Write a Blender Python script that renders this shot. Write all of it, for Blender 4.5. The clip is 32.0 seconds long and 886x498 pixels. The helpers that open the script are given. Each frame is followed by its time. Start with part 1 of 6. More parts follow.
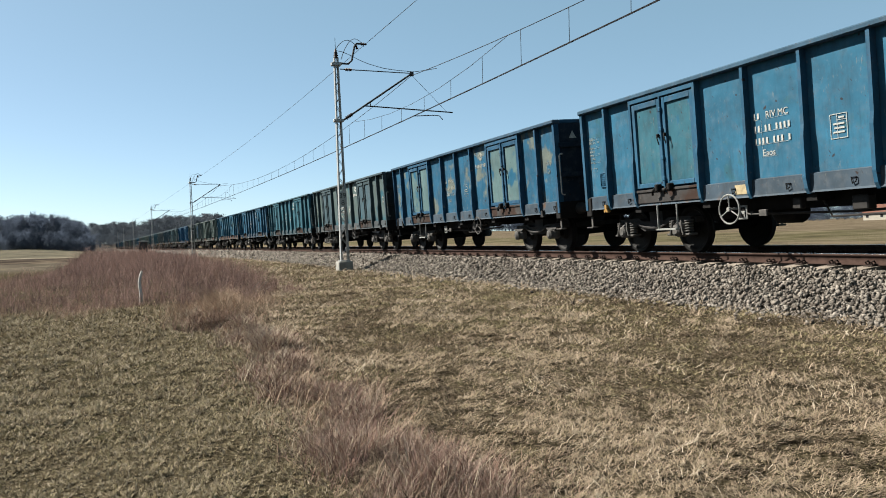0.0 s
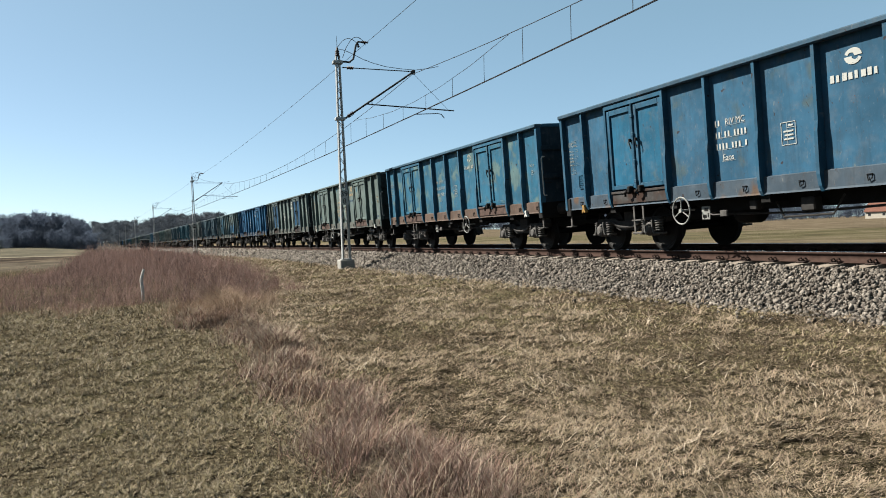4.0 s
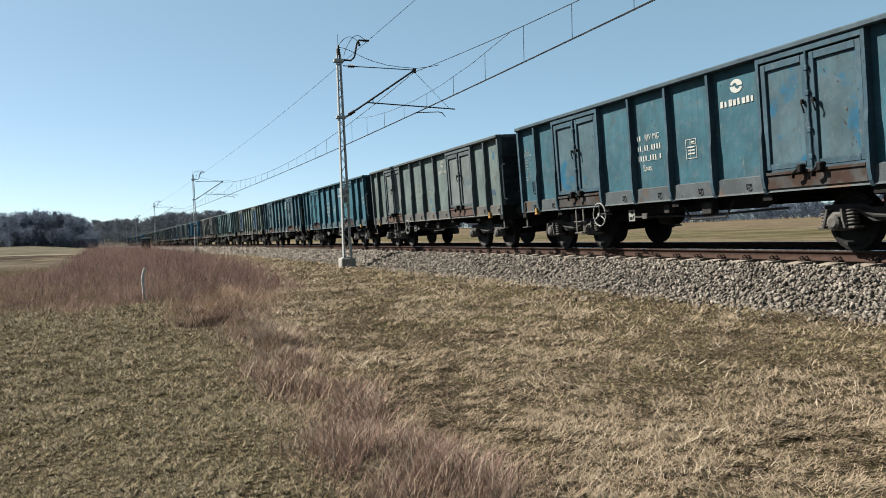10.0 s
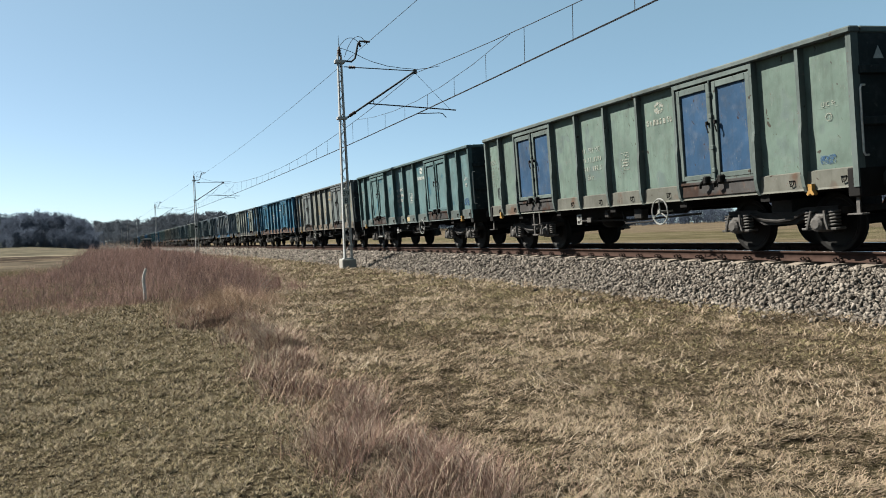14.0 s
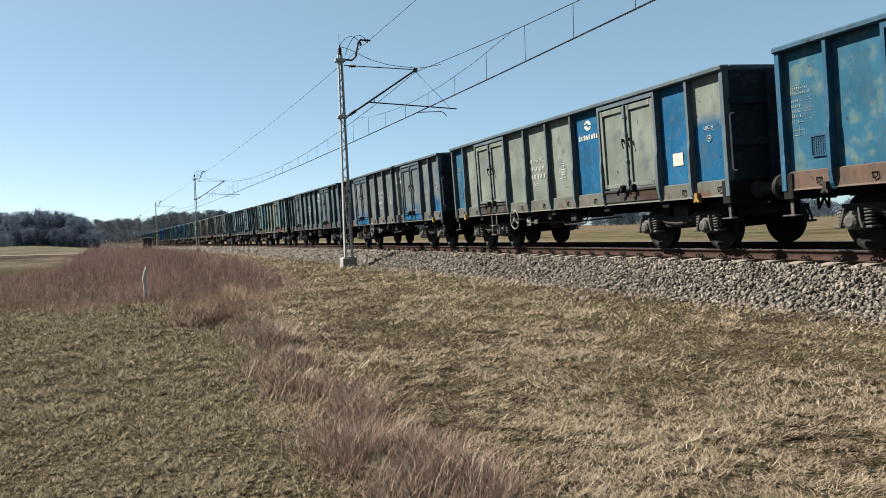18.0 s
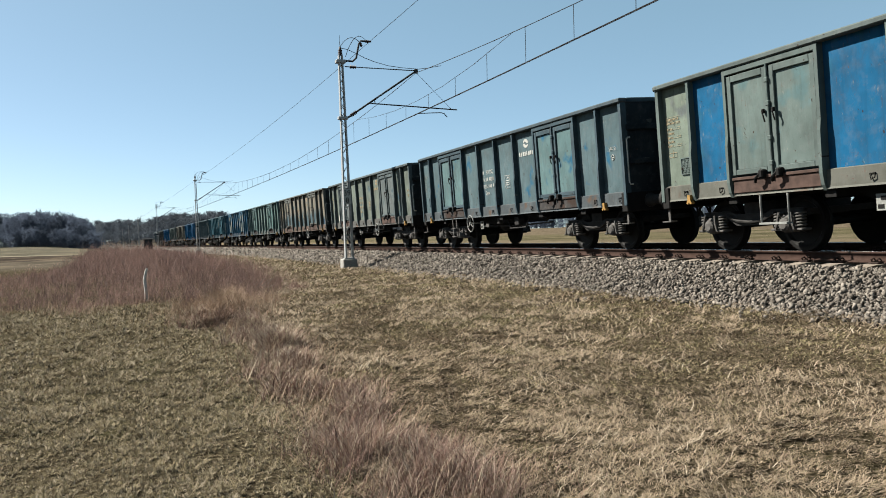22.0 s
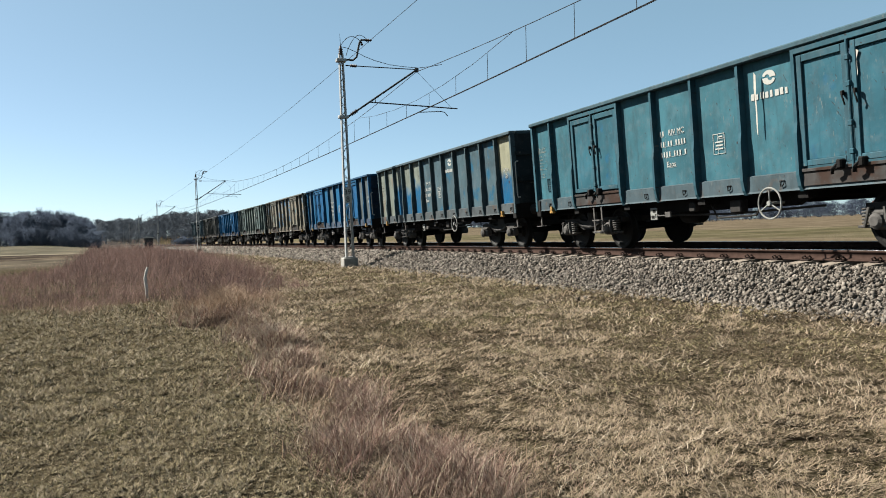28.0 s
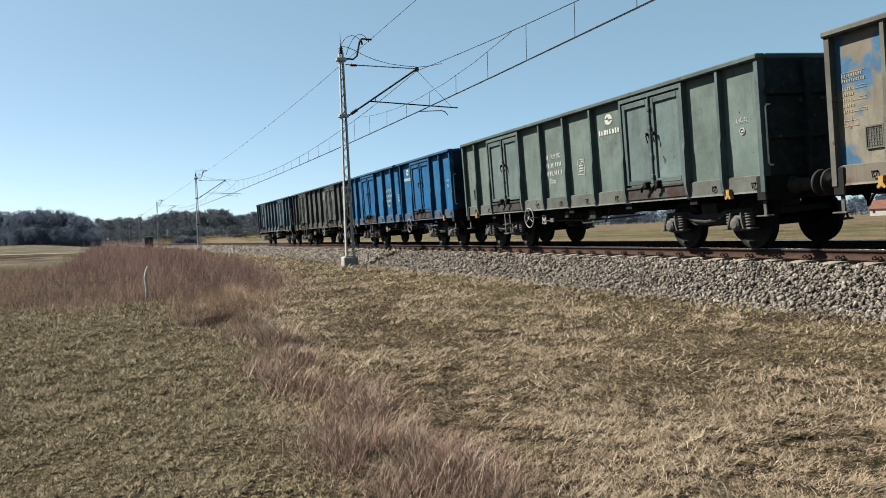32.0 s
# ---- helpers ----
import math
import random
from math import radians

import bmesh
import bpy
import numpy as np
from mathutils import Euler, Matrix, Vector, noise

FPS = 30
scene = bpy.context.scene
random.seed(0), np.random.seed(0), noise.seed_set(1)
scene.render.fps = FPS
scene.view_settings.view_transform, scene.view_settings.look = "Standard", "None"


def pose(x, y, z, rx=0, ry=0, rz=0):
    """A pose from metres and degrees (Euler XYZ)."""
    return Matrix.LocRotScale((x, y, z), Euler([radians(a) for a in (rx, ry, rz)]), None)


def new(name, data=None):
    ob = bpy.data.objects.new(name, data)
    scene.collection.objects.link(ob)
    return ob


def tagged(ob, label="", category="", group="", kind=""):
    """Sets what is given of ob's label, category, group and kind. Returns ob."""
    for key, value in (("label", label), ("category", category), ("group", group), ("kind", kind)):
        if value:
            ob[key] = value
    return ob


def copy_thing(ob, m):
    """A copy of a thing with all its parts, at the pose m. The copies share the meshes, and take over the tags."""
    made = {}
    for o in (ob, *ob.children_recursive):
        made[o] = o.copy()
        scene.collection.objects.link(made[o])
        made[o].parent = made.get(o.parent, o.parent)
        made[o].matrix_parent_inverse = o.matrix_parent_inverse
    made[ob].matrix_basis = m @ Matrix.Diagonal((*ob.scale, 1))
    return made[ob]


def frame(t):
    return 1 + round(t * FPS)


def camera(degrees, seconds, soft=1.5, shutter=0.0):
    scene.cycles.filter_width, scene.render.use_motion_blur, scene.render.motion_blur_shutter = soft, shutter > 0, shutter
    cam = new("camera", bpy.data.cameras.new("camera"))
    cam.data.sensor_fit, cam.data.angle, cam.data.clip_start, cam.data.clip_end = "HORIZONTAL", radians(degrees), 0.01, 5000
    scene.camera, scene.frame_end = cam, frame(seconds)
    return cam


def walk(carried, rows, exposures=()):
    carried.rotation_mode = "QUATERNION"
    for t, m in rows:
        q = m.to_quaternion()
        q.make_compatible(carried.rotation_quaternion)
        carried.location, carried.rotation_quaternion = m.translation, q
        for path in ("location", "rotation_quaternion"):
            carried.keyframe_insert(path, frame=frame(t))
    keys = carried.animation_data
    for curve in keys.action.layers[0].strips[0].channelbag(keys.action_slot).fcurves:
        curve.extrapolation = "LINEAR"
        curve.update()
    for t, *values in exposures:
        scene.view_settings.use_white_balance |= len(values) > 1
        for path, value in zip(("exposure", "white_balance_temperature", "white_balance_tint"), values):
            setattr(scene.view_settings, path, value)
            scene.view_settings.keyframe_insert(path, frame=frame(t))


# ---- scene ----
cam = camera(58.8, 32.0, 0.95)
EYE = (-10.797, 0.0, 0.524)
# seconds, heading to the right of the y axis, tilt; degrees
SWAY = [(0.0, 19.839, -1.073), (0.5, 19.836, -1.098), (1.0, 19.822, -1.104), (1.5, 19.782, -1.141), (2.0, 19.782, -1.135), (2.5, 19.794, -1.136), (3.0, 19.765, -1.153), (3.5, 19.728, -1.181), (5.5, 19.711, -1.205), (6.0, 19.705, -1.234), (6.5, 19.679, -1.222), (7.0, 19.662, -1.259), (7.5, 19.653, -1.248), (8.0, 19.654, -1.262), (8.5, 19.650, -1.259), (9.0, 19.645, -1.285), (9.5, 19.651, -1.268), (10.0, 19.642, -1.302), (10.5, 19.624, -1.259), (11.0, 19.624, -1.179), (11.5, 19.616, -1.173), (12.0, 19.584, -1.193), (12.5, 19.584, -1.170), (13.0, 19.570, -1.199), (13.5, 19.584, -1.199), (14.0, 19.587, -1.231), (14.5, 19.572, -1.245), (16.5, 19.547, -1.319), (17.0, 19.552, -1.310), (17.5, 19.558, -1.308), (18.0, 19.547, -1.324), (18.5, 19.527, -1.342), (19.0, 19.530, -1.350), (19.5, 19.527, -1.356), (20.0, 19.510, -1.345), (20.5, 19.516, -1.254), (21.0, 19.533, -1.259), (21.5, 19.521, -1.265), (22.0, 19.510, -1.245), (22.5, 19.501, -1.242), (23.0, 19.541, -1.276), (23.5, 19.516, -1.285), (24.0, 19.519, -1.282), (24.5, 19.530, -1.296), (25.0, 19.527, -1.293), (25.5, 19.524, -1.311), (27.5, 19.481, -1.302), (28.0, 19.467, -1.325), (28.5, 19.513, -1.314), (29.0, 19.464, -1.362), (29.5, 19.458, -1.322), (30.0, 19.458, -1.365), (30.5, 19.455, -1.376), (31.0, 19.478, -1.368), (31.5, 19.452, -1.368), (32.0, 19.455, -1.385)]
walk(cam, [(t, pose(*EYE) @ pose(0, 0, 0, 0, 0, -h) @ pose(0, 0, 0, 90 + p) @ pose(0, 0, 0, 0, 0, -2.405)) for t, h, p in SWAY], [(0, 1.97, 6500, 7.5), (32, 1.97, 6500, 7.5)])

# ---- light ----
SUN_AZ, SUN_EL = 50.0, 41.0   # degrees to the left of the y axis, above the horizon
world = bpy.data.worlds.new("world")
scene.world = world
world.use_nodes = True
wn = world.node_tree
sky = wn.nodes.new("ShaderNodeTexSky")
sky.sky_type = "NISHITA"
sky.sun_disc = False
sky.sun_elevation = radians(SUN_EL)
sky.sun_rotation = radians(-SUN_AZ)
sky.air_density, sky.dust_density, sky.ozone_density = 0.5, 0.5, 0.6
wn.nodes["Background"].inputs["Strength"].default_value = 0.05
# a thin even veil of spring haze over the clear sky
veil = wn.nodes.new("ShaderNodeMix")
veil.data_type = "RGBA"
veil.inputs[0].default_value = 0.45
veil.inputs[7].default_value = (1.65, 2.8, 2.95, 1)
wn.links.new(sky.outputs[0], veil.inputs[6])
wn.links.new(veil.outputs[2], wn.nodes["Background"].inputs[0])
sun = new("sun", bpy.data.lights.new("sun", "SUN"))
sun.data.energy, sun.data.angle, sun.data.color = 5.0, radians(0.53), (1.0, 0.95, 0.87)
to_sun = Vector((-math.sin(radians(SUN_AZ)) * math.cos(radians(SUN_EL)), math.cos(radians(SUN_AZ)) * math.cos(radians(SUN_EL)), math.sin(radians(SUN_EL))))
sun.rotation_euler = to_sun.to_track_quat("Z", "Y").to_euler()
sun.location = (-40, 60, 60)

# ---- materials ----


class Nodes:
    """Short forms for building a node material."""

    def __init__(self, name):
        self.m = bpy.data.materials.new(name)
        self.m.use_nodes = True
        self.t = self.m.node_tree
        self.b = self.t.nodes["Principled BSDF"]

    def add(self, kind, **inputs):
        n = self.t.nodes.new("ShaderNode" + kind)
        for k, v in inputs.items():
            self.put(n.inputs[k.replace("_", " ")], v)
        return n

    def put(self, socket, v):
        if isinstance(v, bpy.types.NodeSocket):
            self.t.links.new(v, socket)
        else:
            socket.default_value = v

    def coords(self, random_shift=True):
        tc = self.add("TexCoord").outputs["Object"]
        if not random_shift:
            return tc
        info = self.add("ObjectInfo").outputs["Random"]
        s = self.math("MULTIPLY", info, 57.0)
        v = self.add("CombineXYZ", X=s, Y=self.math("MULTIPLY", info, 23.0), Z=self.math("MULTIPLY", info, 91.0)).outputs[0]
        n = self.add("VectorMath")
        self.put(n.inputs[0], tc)
        self.put(n.inputs[1], v)
        return n.outputs[0]

    def math(self, op, a, b=0.0, clamp=False):
        n = self.add("Math")
        n.operation = op
        n.use_clamp = clamp
        self.put(n.inputs[0], a)
        self.put(n.inputs[1], b)
        return n.outputs[0]

    def scale(self, v, xyz):
        n = self.add("Mapping")
        self.put(n.inputs["Vector"], v)
        n.inputs["Scale"].default_value = xyz
        return n.outputs[0]

    def noise(self, v, scale, detail=4.0, rough=0.55):
        return self.add("TexNoise", Vector=v, Scale=scale, Detail=detail, Roughness=rough).outputs["Fac"]

    def step(self, v, lo, hi):
        n = self.add("MapRange", Value=v, From_Min=lo, From_Max=hi)
        n.clamp = True
        return n.outputs[0]

    def mix(self, fac, a, b):
        n = self.add("Mix")
        n.data_type = "RGBA"
        self.put(n.inputs[0], fac)
        self.put(n.inputs[6], (*a, 1) if isinstance(a, tuple) else a)
        self.put(n.inputs[7], (*b, 1) if isinstance(b, tuple) else b)
        return n.outputs[2]

    def bump(self, height, strength, distance=0.02):
        n = self.add("Bump", Height=height, Strength=strength, Distance=distance)
        self.put(self.b.inputs["Normal"], n.outputs[0])

    def done(self, colour, rough=0.8, metal=0.0, gloss=0.25):
        self.put(self.b.inputs["Base Color"], (*colour, 1) if isinstance(colour, tuple) else colour)
        self.put(self.b.inputs["Roughness"], rough)
        self.put(self.b.inputs["Metallic"], metal)
        self.put(self.b.inputs["Specular IOR Level"], gloss)
        return self.m


DUST = 0.45   # old, dusty coats reflect less than fresh ones


def shade(c, f):
    return tuple(min(1.0, max(0.0, v * f)) for v in c)


def plain(name, colour, rough=0.7, metal=0.0, vary=0.35, scale=6.0, other=None, gloss=0.12):
    n = Nodes(name)
    colour = shade(colour, DUST)
    v = n.coords()
    f = n.noise(v, scale)
    g = n.noise(v, scale * 7, 2.0)
    c = n.mix(n.step(f, 0.3, 0.7), shade(colour, 1 - vary), shade(colour, 1 + vary * 0.6))
    if other:
        c = n.mix(n.step(f, 0.52, 0.62), c, other)
    c = n.mix(n.math("MULTIPLY", n.step(g, 0.55, 0.8), 0.35), c, shade(colour, 0.55))
    n.bump(g, 0.25, 0.01)
    return n.done(c, rough, metal, gloss)


RUST = (0.06, 0.034, 0.025)
PAINTS = {}


def paint(a, b=None, amount=0.0, split=None, rust=0.15, gloss=0.42):
    """Old wagon paint: colour a, patches of b, a repainted field below the height split, chips and rust streaks, dents."""
    key = (a, b, amount, split, rust)
    # blues keep deep, greys and greens weather slightly cold
    a, b = [c and (shade(c, 0.43) if c[2] > 1.5 * c[0] else (c[0] * 0.43, c[1] * 0.47, c[2] * 0.5)) for c in (a, b)]
    if key in PAINTS:
        return PAINTS[key]
    n = Nodes("wagon_paint")
    v = n.coords()
    raw = n.add("TexCoord").outputs["Object"]
    z = n.add("SeparateXYZ", Vector=raw).outputs["Z"]
    big = n.noise(v, 1.1, 3.0, 0.5)
    mid = n.noise(v, 5.0, 5.0, 0.6)
    fine = n.noise(v, 34.0, 3.0, 0.6)
    streak = n.noise(n.scale(v, (9.0, 9.0, 0.7)), 1.4, 4.0, 0.6)
    c = n.mix(n.step(big, 0.3, 0.7), shade(a, 0.8), shade(a, 1.25))
    c = n.mix(n.math("MULTIPLY", n.step(mid, 0.5, 0.75), 0.4), c, shade(tuple(0.6 * x + 0.055 for x in a), 0.95))
    if b and split is not None:
        edge = n.math("ADD", z, n.math("MULTIPLY", n.math("SUBTRACT", n.math("ADD", n.math("MULTIPLY", mid, 0.5), n.math("MULTIPLY", big, 0.5)), 0.5), 0.9))
        c = n.mix(n.step(edge, split + 0.16, split - 0.16), c, n.mix(big, shade(b, 0.8), shade(b, 1.2)))
    if b and amount > 0:
        patch = n.math("ADD", n.math("MULTIPLY", n.noise(v, 1.9, 2.5, 0.5), 0.8), n.math("MULTIPLY", mid, 0.2))
        c = n.mix(n.step(patch, 0.62 - amount * 0.3, 0.70 - amount * 0.3), c, n.mix(mid, shade(b, 0.8), shade(b, 1.2)))
    c = n.mix(n.math("MULTIPLY", n.step(streak, 0.55, 0.8), 0.45), c, shade(a, 0.5))
    grime = n.noise(n.scale(v, (2.2, 2.2, 1.0)), 1.7, 6.0, 0.68)
    c = n.mix(n.math("MULTIPLY", n.step(grime, 0.48, 0.72), 0.55), c, shade(tuple(0.55 * q + 0.45 * w for q, w in zip(a, (0.05, 0.047, 0.042))), 0.65))
    speck = n.step(n.noise(v, 15.0, 4.0, 0.7), 0.62, 0.68)
    c = n.mix(n.math("MULTIPLY", speck, 0.3), c, shade(tuple(0.6 * q + 0.045 for q in a), 1.1))
    chips = n.math("MULTIPLY", n.step(fine, 0.66, 0.7), n.step(mid, 0.5, 0.62))
    c = n.mix(chips, c, RUST)
    low = n.math("ADD", n.math("MULTIPLY", streak, 0.6), n.math("MULTIPLY", mid, 0.5))
    c = n.mix(n.step(low, 0.86 - rust * 1.0, 0.96 - rust * 1.0), c, n.mix(fine, RUST, (0.085, 0.055, 0.042)))
    scuff = n.math("MULTIPLY", n.step(n.noise(n.scale(v, (1.0, 9.0, 2.2)), 3.1, 2.0, 0.5), 0.66, 0.69), n.step(n.noise(v, 2.4, 2.0), 0.5, 0.56))
    c = n.mix(n.math("MULTIPLY", scuff, 0.3), c, n.mix(n.step(mid, 0.46, 0.5), shade(RUST, 0.6), (0.14, 0.135, 0.115)))
    turned = n.add("Mapping", Vector=v)
    turned.inputs["Rotation"].default_value = (0.6, 0.0, 0.0)
    cut = n.math("MULTIPLY", n.step(n.noise(n.scale(turned.outputs[0], (1.0, 20.0, 4.0)), 1.5, 2.0, 0.5), 0.7, 0.73), n.step(n.noise(v, 1.6, 2.0), 0.48, 0.54))
    spot = n.step(n.noise(v, 8.5, 2.0, 0.4), 0.73, 0.76)
    c = n.mix(n.math("MULTIPLY", n.math("MAXIMUM", cut, spot), 0.8), c, shade(RUST, 0.35))
    dents = n.math("ADD", n.math("MULTIPLY", n.noise(v, 2.6, 2.0, 0.4), 1.0), n.math("MULTIPLY", fine, 0.04))
    n.bump(dents, 0.4, 0.05)
    PAINTS[key] = n.done(c, n.step(mid, -0.9, 1.4), 0.0, 0.04)
    return PAINTS[key]


BLUE, BRIGHT, TEAL = (0.024, 0.125, 0.215), (0.012, 0.115, 0.245), (0.042, 0.135, 0.178)
SLATE, GREY, GREEN = (0.075, 0.125, 0.15), (0.15, 0.158, 0.148), (0.145, 0.172, 0.152)
CREAM, TAN, DARK, PALE = (0.215, 0.22, 0.178), (0.235, 0.192, 0.142), (0.07, 0.07, 0.065), (0.12, 0.18, 0.175)

MAT = {}
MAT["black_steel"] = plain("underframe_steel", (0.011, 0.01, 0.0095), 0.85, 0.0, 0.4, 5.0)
MAT["bogie_steel"] = plain("bogie_steel", (0.04, 0.037, 0.035), 0.75, 0.0, 0.4, 8.0)
MAT["dusty_steel"] = plain("dusty_steel", (0.12, 0.112, 0.105), 0.85, 0.0, 0.4, 9.0)
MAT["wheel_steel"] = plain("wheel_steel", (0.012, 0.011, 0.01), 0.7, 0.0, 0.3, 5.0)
MAT["rust"] = plain("rusty_steel", (0.1, 0.062, 0.05), 0.85, 0.0, 0.45, 7.0)
MAT["white_paint"] = plain("worn_white_paint", (0.62, 0.62, 0.58), 0.6, 0.0, 0.25, 14.0)
MAT["yellow_paint"] = plain("ochre_paint", (0.42, 0.24, 0.07), 0.6, 0.0, 0.35, 14.0)
MAT["orange_mark"] = plain("orange_mark", (0.5, 0.4, 0.24), 0.6, 0.0, 0.25, 14.0)
MAT["rail"] = plain("rail_steel", (0.07, 0.044, 0.036), 0.9, 0.0, 0.3, 9.0, gloss=0.02)
MAT["rail_head"] = plain("polished_rail", (0.5, 0.48, 0.46), 0.22, 1.0, 0.1, 9.0)
MAT["sleeper"] = plain("sleeper_concrete", (0.3, 0.25, 0.205), 0.9, 0.0, 0.35, 9.0)
MAT["clip"] = plain("clip_steel", (0.04, 0.025, 0.02), 0.8, 0.0, 0.3, 20.0)
MAT["galvanised"] = plain("galvanised_steel", (0.5, 0.5, 0.49), 0.5, 0.35, 0.2, 12.0)
MAT["arm"] = plain("dark_tube_steel", (0.07, 0.075, 0.08), 0.75, 0.0, 0.25, 12.0)
MAT["insulator"] = plain("brown_porcelain", (0.06, 0.035, 0.03), 0.6, 0.0, 0.2, 12.0)
MAT["wire"] = plain("wire_copper", (0.03, 0.03, 0.034), 0.9, 0.0, 0.2, 5.0)
MAT["concrete"] = plain("foundation_concrete", (0.42, 0.4, 0.36), 0.9, 0.0, 0.25, 6.0)
MAT["ink"] = plain("black_letters", (0.02, 0.02, 0.02), 0.6, 0.0, 0.1, 6.0)
MAT["bark"] = plain("bare_wood", (0.33, 0.29, 0.25), 0.9, 0.0, 0.3, 20.0)


def island_ramp(name, colours, rough=0.9, thin=0.0, dull=DUST):
    """Each loose piece takes one of the colours at random."""
    n = Nodes(name)
    colours = [shade(c, dull) for c in colours]
    ramp = n.add("ValToRGB", Fac=n.add("NewGeometry").outputs["Random Per Island"])
    ramp.color_ramp.interpolation = "LINEAR"
    e = ramp.color_ramp.elements
    e[0].color, e[1].color = (*colours[0], 1), (*colours[-1], 1)
    for i, c in enumerate(colours[1:-1]):
        e.new((i + 1) / (len(colours) - 1)).color = (*c, 1)
    g = n.noise(n.coords(False), 30.0, 2.0)
    c = n.mix(n.math("MULTIPLY", g, 0.5), ramp.outputs[0], shade(colours[0], 0.6))
    m = n.done(c, rough, 0.0, 0.05)
    if thin > 0:
        t = n.add("BsdfTranslucent", Color=c)
        mix = n.add("MixShader")
        n.put(mix.inputs[0], thin)
        n.put(mix.inputs[1], n.b.outputs[0])
        n.put(mix.inputs[2], t.outputs[0])
        n.put([o for o in n.t.nodes if o.type == "OUTPUT_MATERIAL"][0].inputs["Surface"], mix.outputs[0])
    return m


MAT["stones"] = island_ramp("ballast_stone", [(0.05, 0.044, 0.038), (0.235, 0.206, 0.18), (0.39, 0.343, 0.295), (0.14, 0.116, 0.096), (0.48, 0.42, 0.36), (0.1, 0.082, 0.067), (0.32, 0.28, 0.24)])
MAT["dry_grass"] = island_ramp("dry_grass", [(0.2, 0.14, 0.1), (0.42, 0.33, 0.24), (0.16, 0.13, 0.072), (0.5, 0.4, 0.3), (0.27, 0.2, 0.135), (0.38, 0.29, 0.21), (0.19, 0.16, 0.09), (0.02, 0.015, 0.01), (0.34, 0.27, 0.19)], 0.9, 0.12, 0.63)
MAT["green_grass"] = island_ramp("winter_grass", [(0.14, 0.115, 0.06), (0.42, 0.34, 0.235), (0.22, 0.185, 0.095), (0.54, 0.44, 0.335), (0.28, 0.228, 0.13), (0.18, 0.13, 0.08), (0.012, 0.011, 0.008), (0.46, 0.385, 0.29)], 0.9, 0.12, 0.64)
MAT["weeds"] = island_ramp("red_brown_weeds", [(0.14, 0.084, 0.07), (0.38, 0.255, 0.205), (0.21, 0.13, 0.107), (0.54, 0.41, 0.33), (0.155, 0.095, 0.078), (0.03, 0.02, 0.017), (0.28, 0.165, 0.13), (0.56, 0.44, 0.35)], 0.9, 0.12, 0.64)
MAT["reed"] = island_ramp("straw_weeds", [(0.33, 0.225, 0.155), (0.21, 0.14, 0.1), (0.52, 0.39, 0.285), (0.08, 0.055, 0.038), (0.42, 0.29, 0.21)], 0.9, 0.12, 0.72)
MAT["scrub"] = island_ramp("thicket_stems", [(0.17, 0.103, 0.088), (0.36, 0.237, 0.197), (0.24, 0.147, 0.125), (0.43, 0.3, 0.25), (0.14, 0.086, 0.076), (0.28, 0.172, 0.143)], 0.9, 0.2, 0.68)
MAT["dark_scrub"] = island_ramp("bramble_stems", [(0.07, 0.045, 0.041), (0.175, 0.113, 0.1), (0.105, 0.068, 0.062), (0.24, 0.163, 0.14), (0.05, 0.033, 0.03)], 0.9, 0.15, 0.72)
# blue-grey of the hazy distance is painted into these twig colours
MAT["twigs"] = island_ramp("haze_blue_twigs", [(0.058, 0.072, 0.1), (0.068, 0.083, 0.112), (0.061, 0.076, 0.105), (0.072, 0.086, 0.116)], thin=0.5, dull=1.0)
# hill wood: haze of the distance mixed into the twig colours as well
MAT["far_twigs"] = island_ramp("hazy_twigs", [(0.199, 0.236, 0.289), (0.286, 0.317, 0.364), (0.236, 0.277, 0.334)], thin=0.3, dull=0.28)


